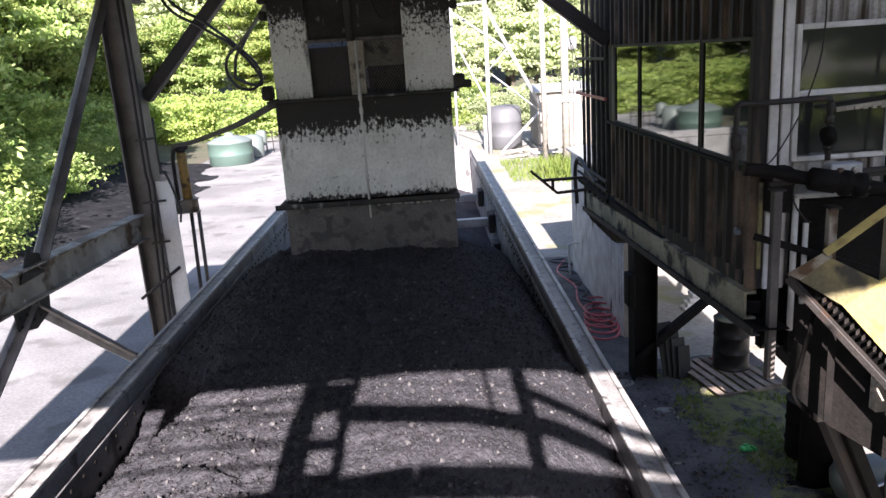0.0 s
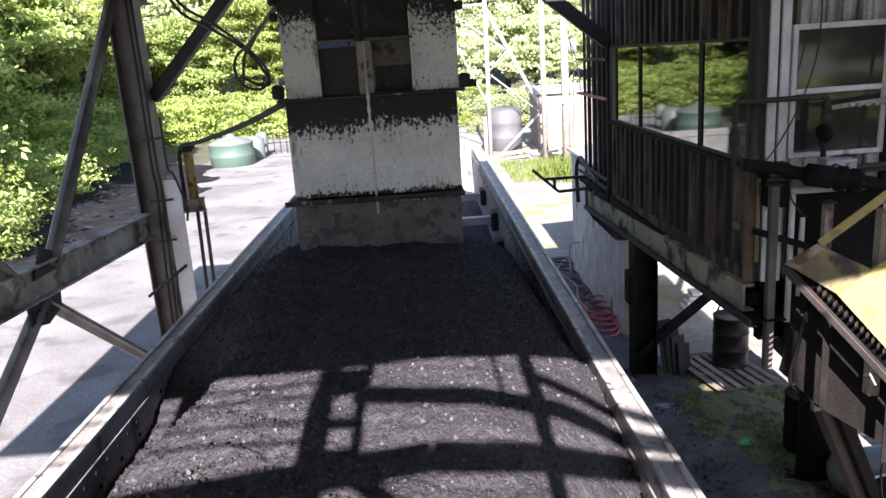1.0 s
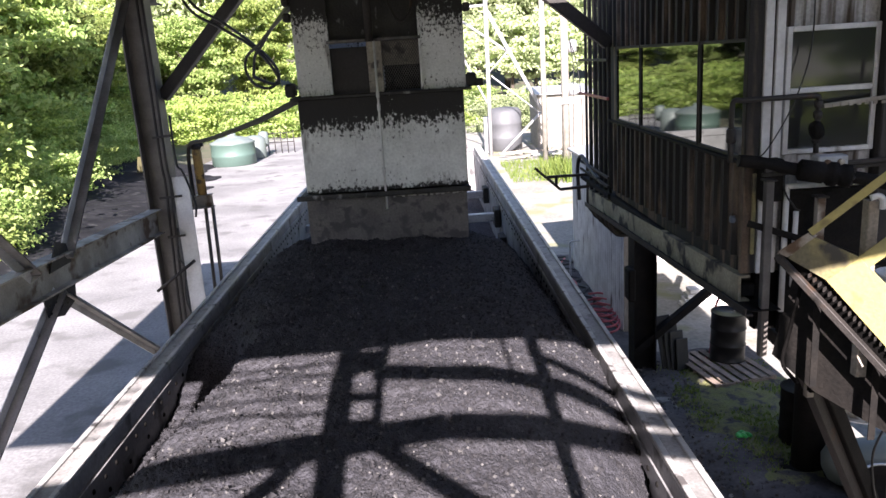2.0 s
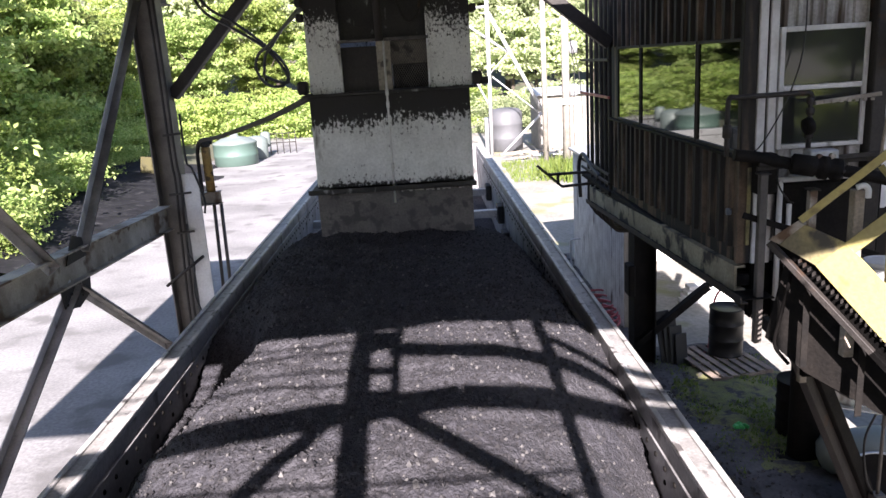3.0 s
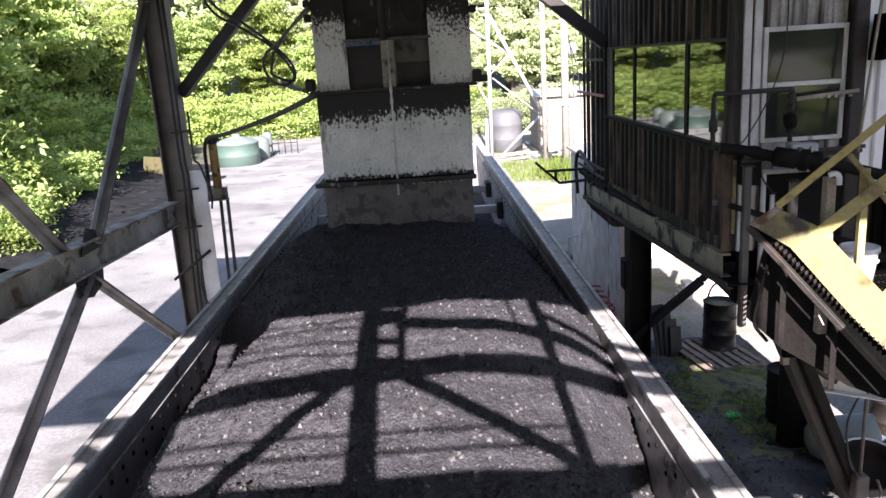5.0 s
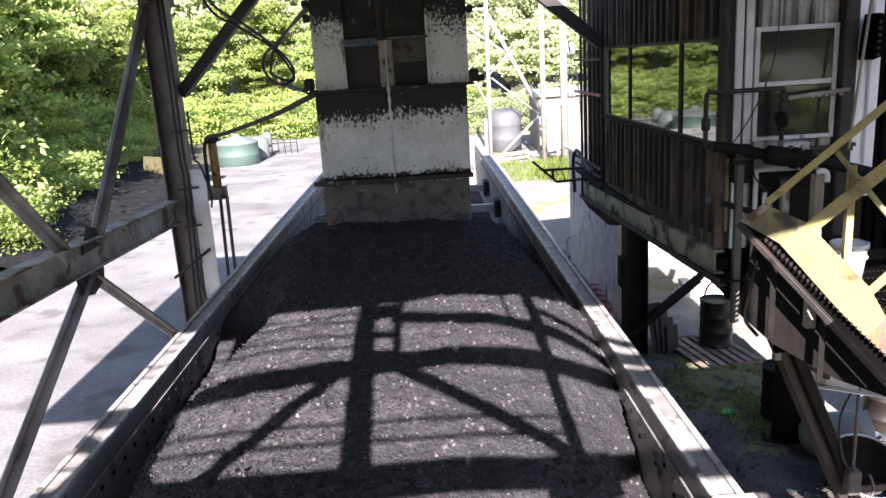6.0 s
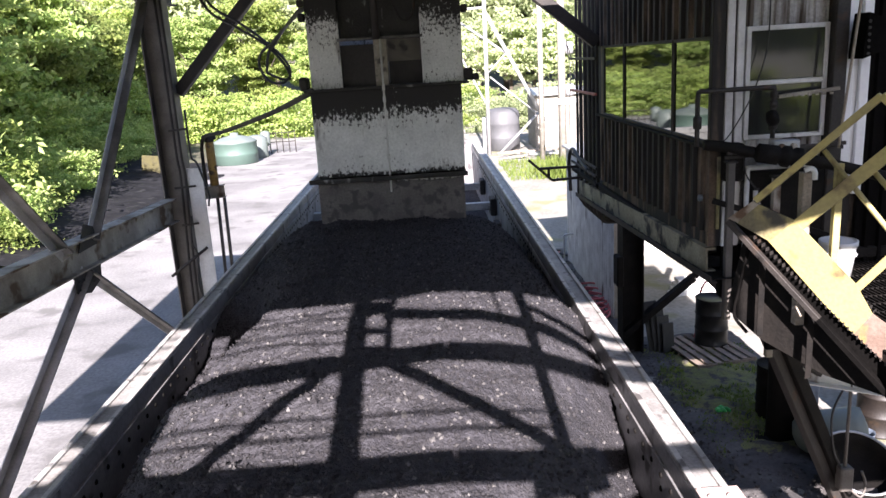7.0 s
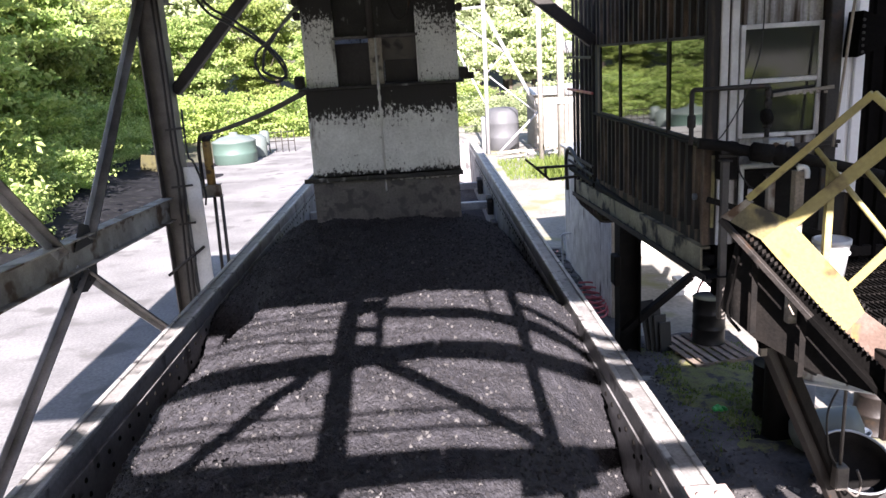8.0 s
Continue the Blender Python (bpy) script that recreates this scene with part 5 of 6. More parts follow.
tube(bm, [(2.62, 7.85, 6.4), (2.66, 7.8, 5.4), (2.56, 7.78, 4.9), (2.35, 7.78, 4.5), (2.24, 7.8, 4.42)], 0.006, 5)
tagged(part("wire", bm, "rubber"), "thin loose wire across the window", "wire")
bm = BM()
tube(bm, [(2.48, 7.74, 4.4), (2.46, 7.72, 4.2), (2.55, 7.72, 4.05), (2.6, 7.74, 4.02)], 0.007, 5)
tagged(part("wire", bm, "rubber"), "thin loose wire below the window", "wire")
bm = BM()
tube(bm, [(3.34, 7.55, 6.4), (3.28, 7.6, 5.4), (3.2, 7.62, 4.35)], 0.012, 6)
tagged(part("rope", bm, "pole"), "pale rope hanging past the window", "rope")
for k, (x, y, z0, z1) in enumerate(((2.335, 7.7, 2.88, 4.27), (2.73, 7.7, 2.5, 4.12))):
    post = thing("tube_post", "weathered grey square tube standing before the booth", "post", group="tube posts")
    bm = BM()
    bar(bm, (x, y, z0), (x, y, z1), 0.06, 0.06, (0, 1, 0))
    part("tube", bm, "post" if k == 0 else "grey", post)
    bm = BM()
    box(bm, (x - 0.045, y - 0.05, z1), (x + 0.045, y + 0.05, z1 + 0.015), 0.004)
    part("cap", bm, "iron", post)
bm = BM()
bar(bm, (2.2, 7.72, 3.95), (3.3, 7.72, 3.55), 0.05, 0.03)
tagged(part("brace_bar", bm, "black"), "black bar bracing the tube posts", "brace")
bm = BM()
plate(bm, [(3.34, 7.6, 5.06), (3.34, 7.6, 5.12), (3.37, 7.6, 5.42), (3.6, 7.55, 5.32), (3.6, 7.55, 5.16)], 0.22, (0, 1, 0))
horn = part("horn_housing", bm, "pitch")
tagged(horn, "dark wedge-shaped steel housing on the corner post", "housing")
for k in range(6):
    bm = BM()
    lathe(bm, [(0.014, 0), (0.012, 0.012)], m=Matrix.Translation((3.375, 7.6, 5.1 + 0.05 * k)) @ Matrix.Rotation(radians(90), 4, "X"), n=6)
    part("bolt", bm, "iron", horn)

# ---- platform with yellow rails ----
plat = thing("access_platform", "yellow painted steel stair and platform with rails and toe plate", "platform")


def on_stair(x, z, back=0.0):
    """A place on the stair's side, which runs across the yard's axes; back moves it inwards."""
    return (x + back * 0.707, 8.11 - x + back * 0.707, z)


def stair_plate(name, pts, material, label="", back=0.0, thick=0.012):
    bm = BM()
    plate(bm, [on_stair(x, z, back) for x, z in pts], thick, (0.707, 0.707, 0))
    return part(name, bm, material, plat, label)


def stair_bar(name, a, b, w, material, label="", back=0.0, depth=0.045):
    bm = BM()
    bar(bm, on_stair(*a, back), on_stair(*b, back), w, depth)
    return part(name, bm, material, plat, label)


stair_plate("toe_plate", [(1.815, 4.085), (1.905, 4.225), (2.075, 4.137), (1.965, 3.985)], "yellow_dirty", "grimy faded yellow toe plate")
stair_plate("nosing", [(1.769, 4.11), (1.886, 4.243), (1.912, 4.222), (1.815, 4.09)], "grey", "bare worn steel nosing", -0.006, 0.05)
stair_plate("toe_plate", [(1.965, 3.985), (2.075, 4.137), (2.337, 3.782), (2.41, 3.61), (2.345, 3.462), (2.231, 3.605)], "yellow", "sunlit yellow toe plate", -0.004)
stair_plate("toe_plate", [(2.345, 3.462), (2.41, 3.61), (2.5, 3.53), (2.75, 3.2), (2.75, 3.0)], "rust_pink", "rust-stained lower toe plate", -0.002)
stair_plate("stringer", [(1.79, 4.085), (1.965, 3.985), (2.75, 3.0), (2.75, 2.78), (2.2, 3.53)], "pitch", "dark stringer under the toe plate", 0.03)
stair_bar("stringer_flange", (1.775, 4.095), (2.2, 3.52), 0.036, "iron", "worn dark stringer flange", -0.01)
# lower run near-black, its fade into shade put in the colour
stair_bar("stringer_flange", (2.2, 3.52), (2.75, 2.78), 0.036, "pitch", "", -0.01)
bm = BM()
for k in range(40):
    t = k / 39
    x, z = 1.9 + 0.75 * t, 4.0 - 0.9 * t
    a, b = on_stair(x, z, -0.012), on_stair(x, z, 0.5)
    bar(bm, a, b, 0.022, 0.008)
part("tread_grating", bm, "iron", plat, "black bar grating treads")
# added sheet, stands in for the shaded underside seen between the hangers
stair_plate("side_skirt", [(1.8, 3.98), (1.72, 3.4), (1.9, 3.22), (2.2, 3.06), (2.75, 2.95), (2.75, 3.1), (2.2, 3.75)], "black", "black sheet filling in the shade under the stair", 0.2)
for x, z0, z1 in ((1.93, 3.3, 3.86), (2.16, 3.06, 3.52)):
    bm = BM()
    p_, q_ = on_stair(x, z0, 0.1), on_stair(x, z1, 0.1)
    angle(bm, p_, q_, 0.04, 0.04, 0.006, (0, 1, 0))
    part("hanger", bm, "black", plat, "worn steel hanger angle")
bm = BM()
tube(bm, [on_stair(1.86, 3.92, 0.05), on_stair(1.84, 3.76, 0.05), on_stair(1.82, 3.6, 0.05), on_stair(1.8, 3.42, 0.06), on_stair(1.86, 3.3, 0.08)], 0.012, 7)
part("loose_hose", bm, "pitch", plat, "thin black hose")
stair_bar("rail", (1.899, 4.25), (2.38, 4.908), 0.042, "yellow")
stair_bar("rail", (2.38, 4.908), (2.6, 4.62), 0.042, "yellow")
stair_bar("rail", (2.09, 4.115), (2.6, 4.84), 0.078, "yellow", "wide yellow rail", 0.02)
stair_bar("rail", (2.335, 3.74), (2.62, 4.27), 0.05, "yellow", "", 0.02)
for a, b in (((2.167, 4.581), (2.52, 3.985)), ((2.366, 4.466), (2.55, 4.17))):
    bm = BM()
    rod(bm, on_stair(*a, 0.045), on_stair(*b, 0.045), 0.017)
    part("cross_rod", bm, "yellow", plat)
stair_bar("rail_post", (2.225, 3.42), (2.225, 4.5), 0.04, "yellow", "", 0.08)
stair_bar("rail_post", (2.52, 2.8), (2.52, 4.45), 0.05, "rust_pink", "rust-stained pinkish post", 0.04)
bm = BM()
bar(bm, (2.19, 6.16, 3.4), (2.19, 6.16, 4.42), 0.065, 0.06, (0, 1, 0))
part("rail_post", bm, "pole", plat, "rust-stained brown post")
bm = BM()
tube(bm, [(2.16, 6.12, 4.44), (2.195, 6.11, 4.45), (2.215, 6.1, 4.43), (2.218, 6.1, 4.38)], 0.017, 10)
part("pipe_elbow", bm, "plastic", plat, "white plastic pipe elbow")
bm = BM()
for k in range(44):
    box(bm, (2.45 + k * 0.035, 5.9, 3.44), (2.457 + k * 0.035, 7.24, 3.48))
for k in range(9):
    box(bm, (2.45, 5.92 + k * 0.16, 3.445), (4.0, 5.93 + k * 0.16, 3.475))
part("deck_grating", bm, "black", plat, "bar grating deck")
# added plate: keeps sun off the dirt and moss beyond the stair
bm = BM()
box(bm, (2.46, 3.6, 3.37), (5.2, 7.24, 3.4), 0.006)
part("deck_plate", bm, "black", plat, "black plate added under the grating to shade the ground")
pail = thing("bucket", "white plastic bucket with lid standing on the grating", "bucket")
bm = BM()
lathe(bm, [(0.10, 0), (0.125, 0.24), (0.13, 0.25)], (2.82, 6.85, 3.485), 24)
part("body", bm, "plastic", pail)
bm = BM()
lathe(bm, [(0.136, 0), (0.136, 0.035), (0.12, 0.04), (0.12, 0.03)], (2.82, 6.85, 3.735), 24)
lathe(bm, [(0.132, 0), (0.132, 0.012)], (2.82, 6.85, 3.66), 24)
part("lid", bm, "plastic", pail)
shelf = thing("storage_cabinet", "dark ribbed metal sheet wall behind the platform", "cabinet")
bm = BM()
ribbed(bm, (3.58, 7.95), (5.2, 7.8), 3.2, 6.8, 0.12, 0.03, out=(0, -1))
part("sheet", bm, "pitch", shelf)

# ---- things under the booth ----
pallet = thing("pallet", "weathered wooden pallet lying on mossy dirt", "pallet")
pallet.matrix_world = pose(4.15, 13.18, GZ + 0.005, 0, 0, 11)
deck = None
for k in range(7):
    if deck is None:
        bm = BM()
        box(bm, (0, 0, 0.105), (0.11, 1.36, 0.125), 0.004)
        deck = ob = part("deck_board", bm, "wood", pallet)
    else:
        ob = new("deck_board", deck.data)
        ob.parent = pallet
    ob.location = (0.165 * k, 0.01 * (k % 2), 0)
for y in (0.0, 0.64, 1.31):
    bm = BM()
    box(bm, (0, y, 0.022), (1.1, y + 0.045, 0.104), 0.004)
    part("stringer", bm, "wood", pallet)
for y in (0.0, 0.6, 1.25):
    bm = BM()
    box(bm, (0, y, 0), (1.1, y + 0.1, 0.02), 0.003)
    part("bottom_board", bm, "wood", pallet)


def barrel(x, y, z, material, label, h=0.85, r=0.285, group="drums"):
    d = thing("oil_drum", label, "drum", group=group)
    d.location = (x, y, z)
    bm = BM()
    lathe(bm, [(r - 0.01, 0), (r + 0.006, 0.0), (r + 0.006, 0.02), (r - 0.004, 0.03), (r - 0.004, h * 0.32), (r + 0.01, h * 0.335), (r - 0.004, h * 0.35), (r - 0.004, h * 0.65), (r + 0.01, h * 0.665),
               (r - 0.004, h * 0.68), (r - 0.004, h - 0.03), (r + 0.006, h - 0.02), (r + 0.006, h), (r - 0.012, h), (r - 0.014, h - 0.018), (0.02, h - 0.018)], n=32)
    b = part("body", bm, material, d)
    bm = BM()
    lathe(bm, [(0.035, 0), (0.035, 0.015), (0.02, 0.018)], (r * 0.6, 0.05, h - 0.018), 12)
    part("bung", bm, "iron", d)
    return d


barrel(4.74, 14.2, 0.0, "drum", "glossy black steel drum standing on the pallet")
barrel(5.85, 10.9, GZ, "rust_drum", "rusty brown steel drum on the dirt")
barrel(6.3, 10.3, GZ, "rust_drum", "rusty brown steel drum on the dirt")
barrel(4.66, 11.45, GZ, "black", "dark steel drum beside the round column")
rcol = thing("round_column", "black round steel column carrying the booth", "column")
bm = BM()
lathe(bm, [(0.2, 0), (0.2, 3.1)], (4.45, 10.85, GZ), 20)
part("shaft", bm, "black", rcol)
bm = BM()
lathe(bm, [(0.34, 0), (0.34, 0.04), (0.2, 0.05)], (4.45, 10.85, GZ), 20)
part("base_plate", bm, "black", rcol)
strut = thing("diagonal_strut", "dark grimy double strut bracing the platform", "strut")
for o in (0.0, 0.13):
    bm = BM()
    bar(bm, (2.84 + o, 8.2, 2.75), (4.3 + o, 8.9, GZ), 0.13, 0.09)
    part("plank", bm, "iron" if o == 0 else "black", strut)
bm = BM()
bar(bm, (3.1, 8.3, 2.38), (3.7, 8.6, 1.9), 0.11, 0.1)
part("bracket_arm", bm, "iron", strut)
ub = thing("cross_beam", "rust-streaked white channel beam under the platform", "beam")
bm = BM()
channel(bm, (3.5, 8.6, 1.92), (4.6, 8.6, 1.66), 0.2, 0.12, 0.012)
part("channel", bm, "white", ub)
bm = BM()
bar(bm, (3.5, 8.62, 2.0), (3.1, 10.6, 2.6), 0.14, 0.1)
part("arm", bm, "iron", ub)
tankw = thing("white_tank", "white steel cylinder lying under the platform", "tank")
bm = BM()
lathe(bm, [(0.02, -0.45), (0.16, -0.42), (0.25, -0.33), (0.28, -0.2), (0.28, 0.3), (0.25, 0.42), (0.02, 0.46)], m=Matrix.Translation((4.85, 10.35, 0.22)) @ Matrix.Rotation(radians(75), 4, "Y") @ Matrix.Rotation(radians(20), 4, "X"), n=26)
part("shell", bm, "tank_top", tankw)
bm = BM()
box(bm, (4.6, 10.1, GZ), (4.72, 10.6, 0.02), 0.01)
box(bm, (5.0, 10.1, GZ), (5.12, 10.6, 0.02), 0.01)
part("cradle", bm, "iron", tankw)
bowl = thing("steel_basin", "black steel basin with a pale worn rim", "basin")
bm = BM()
mb = Matrix.Translation((4.75, 9.55, 0.12)) @ Matrix.Rotation(radians(28), 4, "X")
lathe(bm, [(0.10, -0.2), (0.3, -0.14), (0.42, 0.0), (0.44, 0.16), (0.425, 0.16), (0.405, 0.0), (0.28, -0.12), (0.05, -0.17)], m=mb, n=30)
part("bowl", bm, "black", bowl)
bm = BM()
lathe(bm, [(0.425, 0.162), (0.45, 0.162), (0.45, 0.18), (0.425, 0.18), (0.425, 0.162)], m=mb, n=30, caps=False)
part("rim", bm, "galv", bowl)
hoist = thing("hanging_box", "pale metal switch box hanging on a rod", "switch box")
bm = BM()
rod(bm, (4.05, 8.6, 1.75), (4.05, 8.6, 0.75), 0.018)
part("rod", bm, "post", hoist)
bm = BM()
box(bm, (3.98, 8.53, 0.5), (4.12, 8.66, 0.78), 0.015)
part("box", bm, "post", hoist)
bm = BM()
tube(bm, [(4.1, 8.58, 0.52), (4.22, 8.55, 0.42), (4.28, 8.58, 0.55), (4.24, 8.6, 0.7)], 0.014, 7)
part("handle", bm, "post", hoist)
bm = BM()
tube(bm, [(3.98, 8.6, 1.7), (3.86, 8.58, 1.4), (3.9, 8.58, 1.0), (4.0, 8.6, 0.78)], 0.012, 6)
part("cord", bm, "rubber", hoist)
bm = BM()
lathe(bm, [(0.12, 0), (0.15, 0.3), (0.155, 0.3), (0.15, 0.29), (0.11, 0.02)], (5.3, 10.35, GZ), 22)
tagged(part("blue_pail", bm, "blue"), "faded blue plastic pail on the dirt", "pail")
bm = BM()
lathe(bm, [(0.17, 0), (0.18, 0.7), (0.15, 0.75), (0.05, 0.76)], (4.95, 11.2, GZ), 22)
tagged(part("blue_canister", bm, "blue"), "faded blue plastic canister behind the cylinder", "canister")
bm = BM()
for k in range(5):
    box(bm, (-0.07, -0.05, 0.0), (0.07, 0.05, 0.06), 0.02, pose(3.92 + 0.04 * (k % 3), 11.65 + 0.03 * (k // 3), GZ + 0.05, 20 * k, 14 * k, 50 * k))
tagged(part("green_bag", bm, "green"), "crumpled bright green plastic bag on the moss", "bag")
brs = thing("column_brace", "dark steel brace from the column up to the channel", "brace")
bm = BM()
bar(bm, (3.15, 14.2, 0.25), (4.4, 14.2, 1.25), 0.16, 0.12, (0, 1, 0))
part("bar", bm, "black", brs)
bm = BM()
bar(bm, (4.4, 14.2, 1.25), (5.6, 14.2, 2.9), 0.12, 0.1, (0, 1, 0))
part("bar", bm, "black", brs)
for k in range(4):
    bm = BM()
    box(bm, (0, 0, 0), (0.26, 0.02, 0.95 - 0.12 * k), 0.01, pose(3.6 + 0.07 * k, 14.12 - 0.05 * k, GZ, -12, 4 * k - 6, 8 * k))
    tagged(part("leaning_sheet", bm, "rubber"), "dark rubber belt offcut leaning by the column", "belt offcut", group="belt offcuts")
elec = thing("column_box", "black electrical box on the column", "box")
bm = BM()
box(bm, (2.98, 14.0, 1.2), (3.1, 14.3, 1.75), 0.02)
part("case", bm, "black", elec)
for k in range(5):
    bm = BM()
    a0 = 0.3 * k
    tube(bm, [(3.05 + 0.05 * k + 0.32 * math.cos(a0 + s * 0.9), 16.2 + 0.25 * k + 0.5 * math.sin(a0 + s * 0.9), GZ + 0.04 + 0.03 * k + 0.02 * s) for s in range(9)], 0.022, 7, 4)
    tagged(part("red_hose", bm, "red"), "coiled faded red hose on the black dirt", "hose", group="red hose coils")
bm = BM()
tube(bm, [(3.1, 17.0, GZ + 0.04), (3.0, 18.2, GZ + 0.05), (3.15, 19.4, GZ + 0.04), (2.95, 20.6, GZ + 0.05), (3.3, 21.6, GZ + 0.04)], 0.025, 7)
tagged(part("red_hose", bm, "red"), "faded red hose trailing along the shed wall", "hose")
bm = BM()
tube(bm, [(4.35, 14.35, GZ + 0.03), (4.55, 14.5, 0.0), (4.62, 14.6, 0.4), (4.7, 14.6, 0.9), (4.85, 14.5, 1.15)], 0.02, 7)
tagged(part("red_hose", bm, "red"), "red hose hanging down behind the drum", "hose")
for k in range(5):
    bm = BM()
    tube(bm, [(3.05 + 0.1 * k, 17.6 + 0.9 * k, GZ + 0.03), (3.3, 18.0 + 0.8 * k, GZ + 0.08), (3.1 - 0.05 * k, 18.5 + 0.8 * k, GZ + 0.03), (3.35, 18.9 + 0.7 * k, GZ + 0.06)], 0.025, 6)
    tagged(part("black_hose", bm, "hose"), "tangled black hose lying by the shed", "hose", group="black hoses")

# ---- shed and yard behind ----
shed = thing("metal_shed", "white ribbed metal shed standing beside the track", "shed")
bm = BM()
ribbed(bm, (3.42, 16.0), (3.42, 20.8), GZ, 2.9, 0.16, 0.03)
part("long_wall", bm, "siding_white", shed, "white ribbed wall")
bm = BM()
ribbed(bm, (3.42, 16.0), (3.75, 16.0), GZ, 2.9, 0.16, 0.03, out=(0, -1))
part("end_wall", bm, "pole", shed, "tan end trim")
bm = BM()
box(bm, (3.46, 20.7, GZ), (6.5, 20.8, 2.9), 0.01)
part("back_wall", bm, "siding_white", shed)
bm = BM()
plate(bm, [(3.3, 15.9, 2.9), (3.3, 20.9, 2.9), (6.6, 20.9, 3.2), (6.6, 15.9, 3.2)], 0.05, (0, 0, 1))
part("roof_sheet", bm, "galv", shed)
bm = BM()
tube(bm, [(3.15, 20.0, GZ), (3.15, 20.0, 0.6), (3.16, 20.0, 0.75), (3.3, 20.0, 0.78), (3.4, 20.0, 0.78)], 0.025, 7)
part("wall_pipe", bm, "galv", shed)
for k in range(4):
    bm = BM()
    box(bm, (5.0 + 0.05 * k, 17.2, GZ + 0.1 * k), (8.5 - 0.1 * k, 17.5, GZ + 0.1 * k + 0.08), 0.008)
    tagged(part("white_board", bm, "white"), "stacked white painted board behind the booth", "board", group="white boards")
for x, y, r, h in ((5.87, 40.6, 0.15, 12), (6.13, 36.2, 0.19, 12)):
    bm = BM()
    rod(bm, (x, y, GZ), (x, y, h), r, 12, r * 0.8)
    p_ = tagged(part("utility_pole", bm, "pole_pale"), "weathered grey wooden utility pole", "pole", group="utility poles")
    if x > 6:
        for z, w in ((3.35, 0.5), (5.2, 0.4)):
            bm = BM()
            lathe(bm, [(0.02, 0), (0.2, 0.02), (0.2, 0.5), (0.02, 0.55)], (x + 0.35, y, z), 14)
            part("transformer", bm, "galv", p_)
        bm = BM()
        box(bm, (x - 0.3, y - 0.25, 3.0), (x + 0.6, y - 0.19, 3.25), 0.01)
        part("cross_arm", bm, "white", p_)
        for o in (0.3, 0.7):
            bm = BM()
            tube(bm, [(x + 0.2, y - 0.2, 5.8), (x + 0.2 + o * 0.5, y - 0.2, 4.4), (x + o, y - 0.2, 2.6), (x + o, y - 0.2, 1.0)], 0.02, 6)
            part("wire", bm, "rubber", p_)
mast = thing("pipe_mast", "white tubular steel A-frame mast in the yard", "mast")
for a, b, r in (((3.4, 44.2, GZ), (3.45, 44.2, 9.0), 0.14), ((3.5, 44.2, 7.6), (6.6, 44.2, 1.6), 0.13), ((3.9, 44.0, GZ), (6.5, 44.2, 2.3), 0.09), ((1.7, 46.0, GZ), (1.7, 46, 9.0), 0.1),
                ((1.7, 46.0, 7.6), (4.6, 44.3, 5.4), 0.09), ((1.7, 46.0, 6.3), (3.4, 44.4, 2.6), 0.07), ((3.5, 44.2, 4.4), (4.6, 44.2, 5.5), 0.05), ((1.0, 44.2, 7.8), (3.5, 44.2, 7.9), 0.09), ((3.6, 44.2, 4.2), (6.6, 44.2, 1.7), 0.05)):
    bm = BM()
    rod(bm, a, b, r * 0.8, 10)
    part("tube", bm, "mast", mast)
bt = thing("fuel_tank", "dark grey steel storage tank in the yard", "tank")
bm = BM()
lathe(bm, [(0.9, 0), (0.98, 0.05), (0.98, 0.7), (1.0, 0.75), (0.98, 0.8), (0.98, 1.5), (1.0, 1.55), (0.98, 1.6), (0.98, 2.2), (0.8, 2.4), (0.3, 2.48)], (4.45, 46.4, GZ), 32)
part("shell", bm, "tank_grey", bt)
bm = BM()
box(bm, (3.15, 45.2, GZ), (3.6, 45.8, 1.9), 0.02)
part("control_cabinet", bm, "galv", bt)
bm = BM()
box(bm, (6.3, 46, GZ), (9.5, 49, 2.9), 0.02)
hut = part("yard_hut", bm, "pole_pale")
tagged(hut, "pale tan wooden yard hut behind the mast", "hut")
for k in range(9):
    bm = BM()
    box(bm, (6.34 + k * 0.35, 45.96, GZ), (6.37 + k * 0.35, 45.995, 2.85), 0.004)
    part("batten", bm, "pole_pale", hut)
bm = BM()
plate(bm, [(6.1, 45.7, 2.92), (9.7, 45.7, 2.92), (9.7, 49.2, 3.2), (6.1, 49.2, 3.2)], 0.06, (0, 0, 1))
part("roof", bm, "galv", hut)
rd = random.Random(9)
for k in range(26):
    bm = BM()
    x, y = rd.uniform(4.2, 7.6), rd.uniform(41.5, 43.5)
    bar(bm, (x, y, GZ + 0.05 + 0.25 * rd.random()), (x + rd.uniform(-0.9, 0.9), y + rd.uniform(-0.4, 0.4), GZ + 0.05 + 0.3 * rd.random()), 0.09, 0.07)
    tagged(part("scrap_timber", bm, rd.choice(["pole", "wood", "galv"])), "broken timber and scrap heaped in the yard", "scrap", group="scrap heap")
gt = thing("round_tank", "pale green domed water tank beside the road", "tank")
bm = BM()
lathe(bm, [(1.25, 0), (1.3, 0.03), (1.3, 0.55), (1.33, 0.6), (1.3, 0.65), (1.3, 1.25), (1.34, 1.3)], (-11.8, 47.9, GZ), 36)
part("shell", bm, "tank", gt)
bm = BM()
lathe(bm, [(1.34, 1.3), (1.3, 1.36), (0.8, 1.6), (0.25, 1.72), (0.25, 1.85), (0.02, 1.88)], (-11.8, 47.9, GZ), 36)
part("dome", bm, "tank_top", gt)
sm = thing("pressure_tank", "small pale upright pressure tank on legs", "tank")
bm = BM()
lathe(bm, [(0.05, 0.5), (0.28, 0.6), (0.33, 0.75), (0.33, 1.35), (0.26, 1.5), (0.05, 1.56)], (-10.8, 52, GZ), 18)
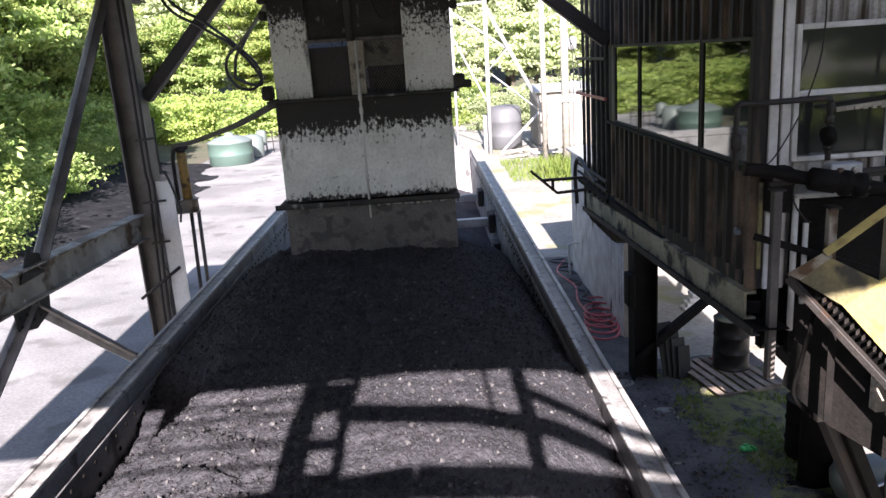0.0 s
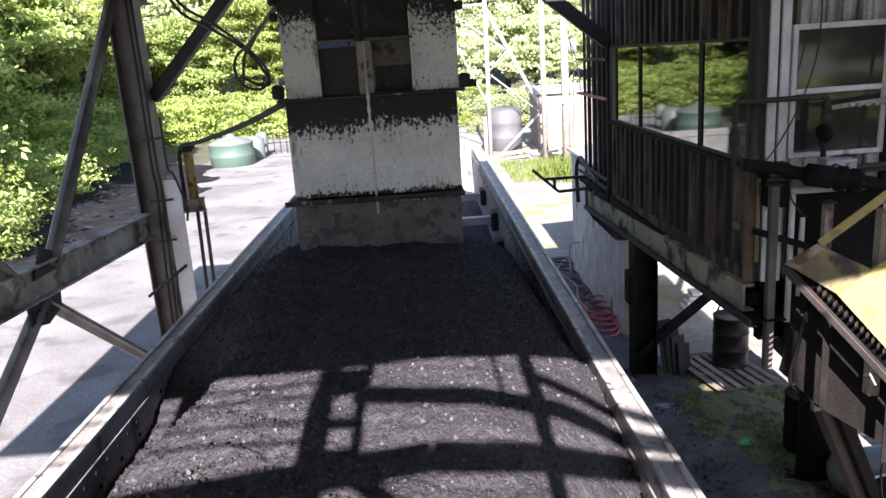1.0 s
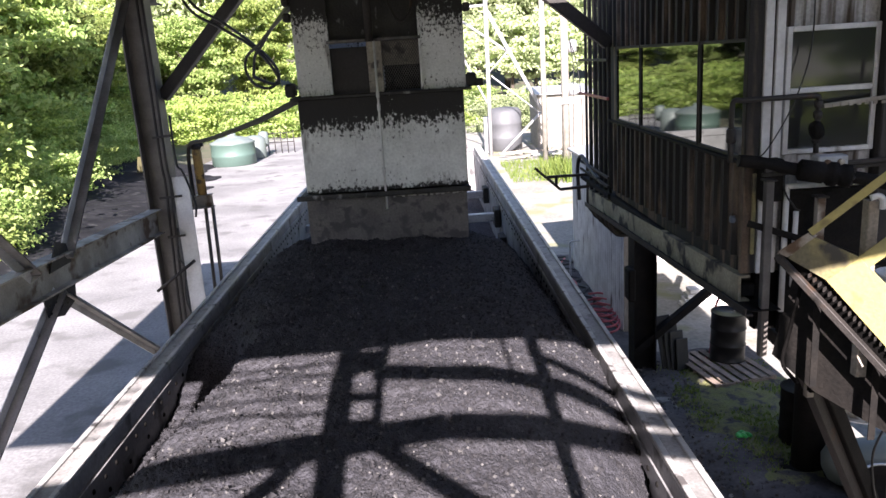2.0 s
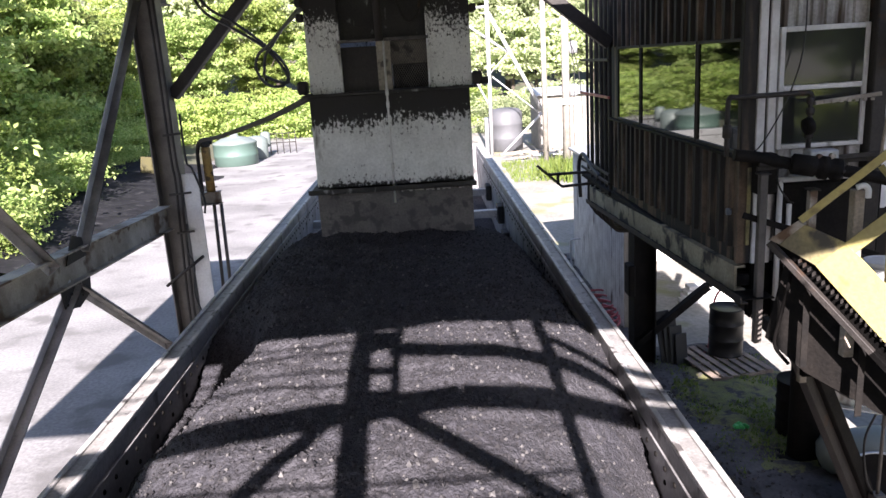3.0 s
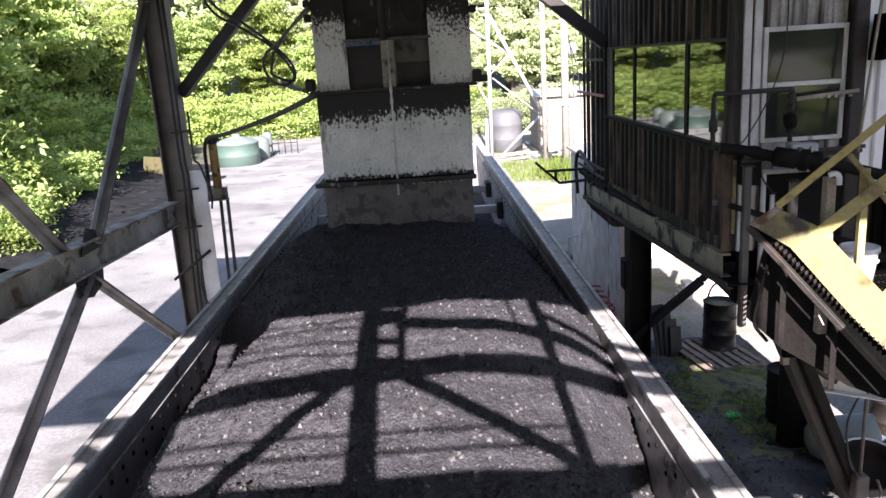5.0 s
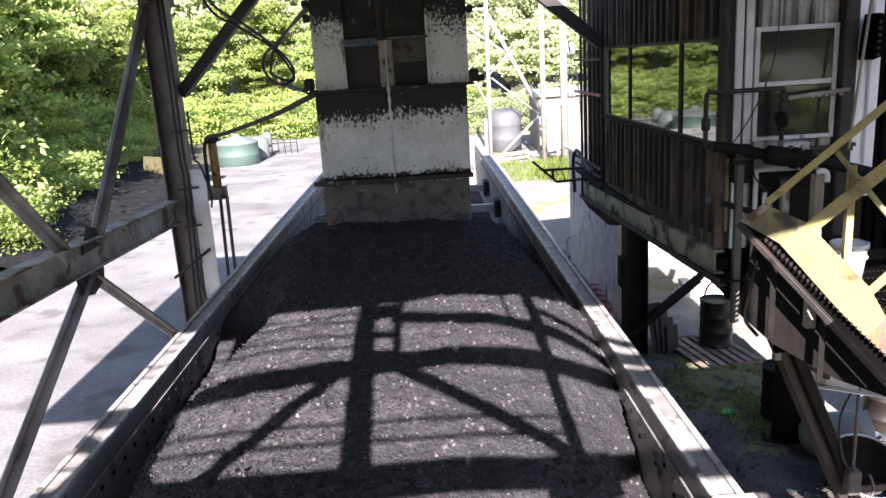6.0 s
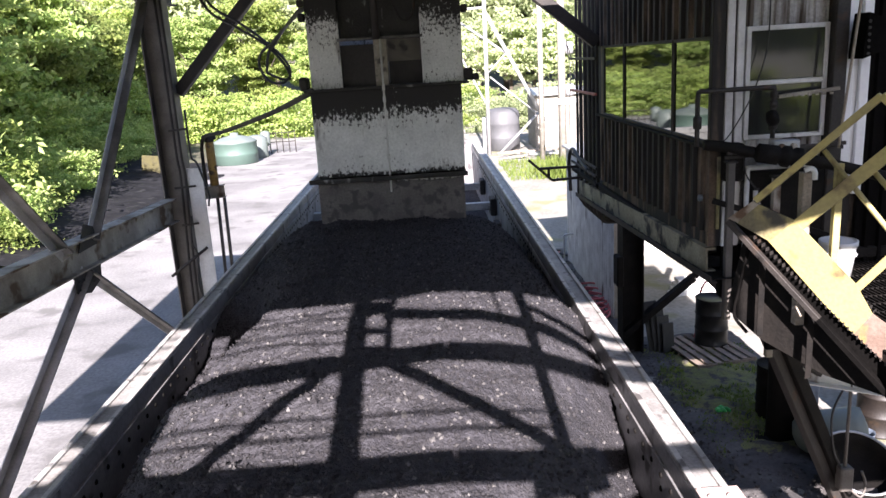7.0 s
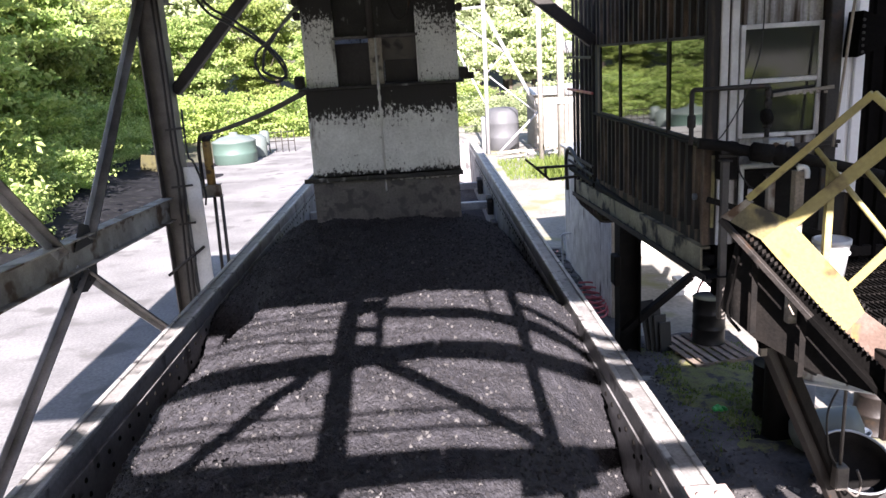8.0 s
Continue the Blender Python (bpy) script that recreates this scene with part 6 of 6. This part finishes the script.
part("shell", bm, "tank_top", sm)
for a in range(3):
    bm = BM()
    rod(bm, (-10.8 + 0.25 * math.cos(a * 2.1), 52 + 0.25 * math.sin(a * 2.1), GZ), (-10.8 + 0.25 * math.cos(a * 2.1), 52 + 0.25 * math.sin(a * 2.1), 0.62), 0.03)
    part("leg", bm, "galv", sm)
pr = thing("pipe_railing", "thin grey pipe railing round pump gear", "railing")
for k in range(5):
    bm = BM()
    rod(bm, (-10.6 + k * 0.42, 52.5, GZ), (-10.6 + k * 0.42, 52.5, 1.35 - 0.1 * (k % 2)), 0.03)
    part("post", bm, "iron", pr)
for z in (0.6, 1.2):
    bm = BM()
    rod(bm, (-10.6, 52.5, z), (-8.92, 52.5, z), 0.03)
    part("rail", bm, "iron", pr)
tk = thing("poly_tank", "small white tank behind the green tank", "tank")
bm = BM()
lathe(bm, [(0.7, 0), (0.72, 0.05), (0.72, 1.2), (0.5, 1.4), (0.1, 1.45)], (-11.1, 50.5, GZ), 24)
part("shell", bm, "tank_top", tk)
yb = thing("yellow_barrier", "faded yellow sheet barrier at the road edge", "barrier")
bm = BM()
plate(bm, [(-15.9, 43.0, 0.0), (-14.7, 42.6, -0.05), (-14.35, 42.6, 1.1), (-15.7, 43.0, 1.2)], 0.06, (0, 1, 0))
part("sheet", bm, "barrier", yb)
for x, y in ((-15.6, 43.08), (-14.75, 42.75)):
    bm = BM()
    box(bm, (x, y, GZ), (x + 0.08, y + 0.08, 0.8), 0.006)
    part("post", bm, "iron", yb)

# weeds in the yard and on the moss
rg = random.Random(13)
vs, fs = [], []
spots_ = [(rg.uniform(3.45, 5.35), rg.uniform(10.4, 14.3), 0.05) for _ in range(4200)] + [(rg.uniform(3.5, 9), rg.uniform(34.5, 41), 0.22) for _ in range(3600)]
spots_ += [(rg.gauss(6.0, 0.5), rg.gauss(35.5, 0.8), 0.8) for _ in range(700)]
for x, y, h in spots_:
    if h < 0.1 and noise.noise((x * 1.3, y * 1.3, 8)) < -0.05:
        continue
    z = GZ + (0.04 + max(-0.02, moss(x, y)) if h < 0.1 else 0)
    a, hh = rg.uniform(0, 6.3), h * rg.uniform(0.5, 1.3)
    w = 0.012 + h * 0.04
    dx, dy = w * math.cos(a), w * math.sin(a)
    b = len(vs)
    vs += [(x - dx, y - dy, z), (x + dx, y + dy, z), (x + dy * 2 * hh + rg.uniform(-1, 1) * hh * 0.4, y + rg.uniform(-1, 1) * hh * 0.4, z + hh)]
    fs.append((b, b + 1, b + 2))
me = bpy.data.meshes.new("weeds")
me.from_pydata(vs, [], fs)
me.materials.append(M["grass"])
tagged(new("weeds", me), "short green weeds on dirt and in the yard", "weeds", kind="stuff")
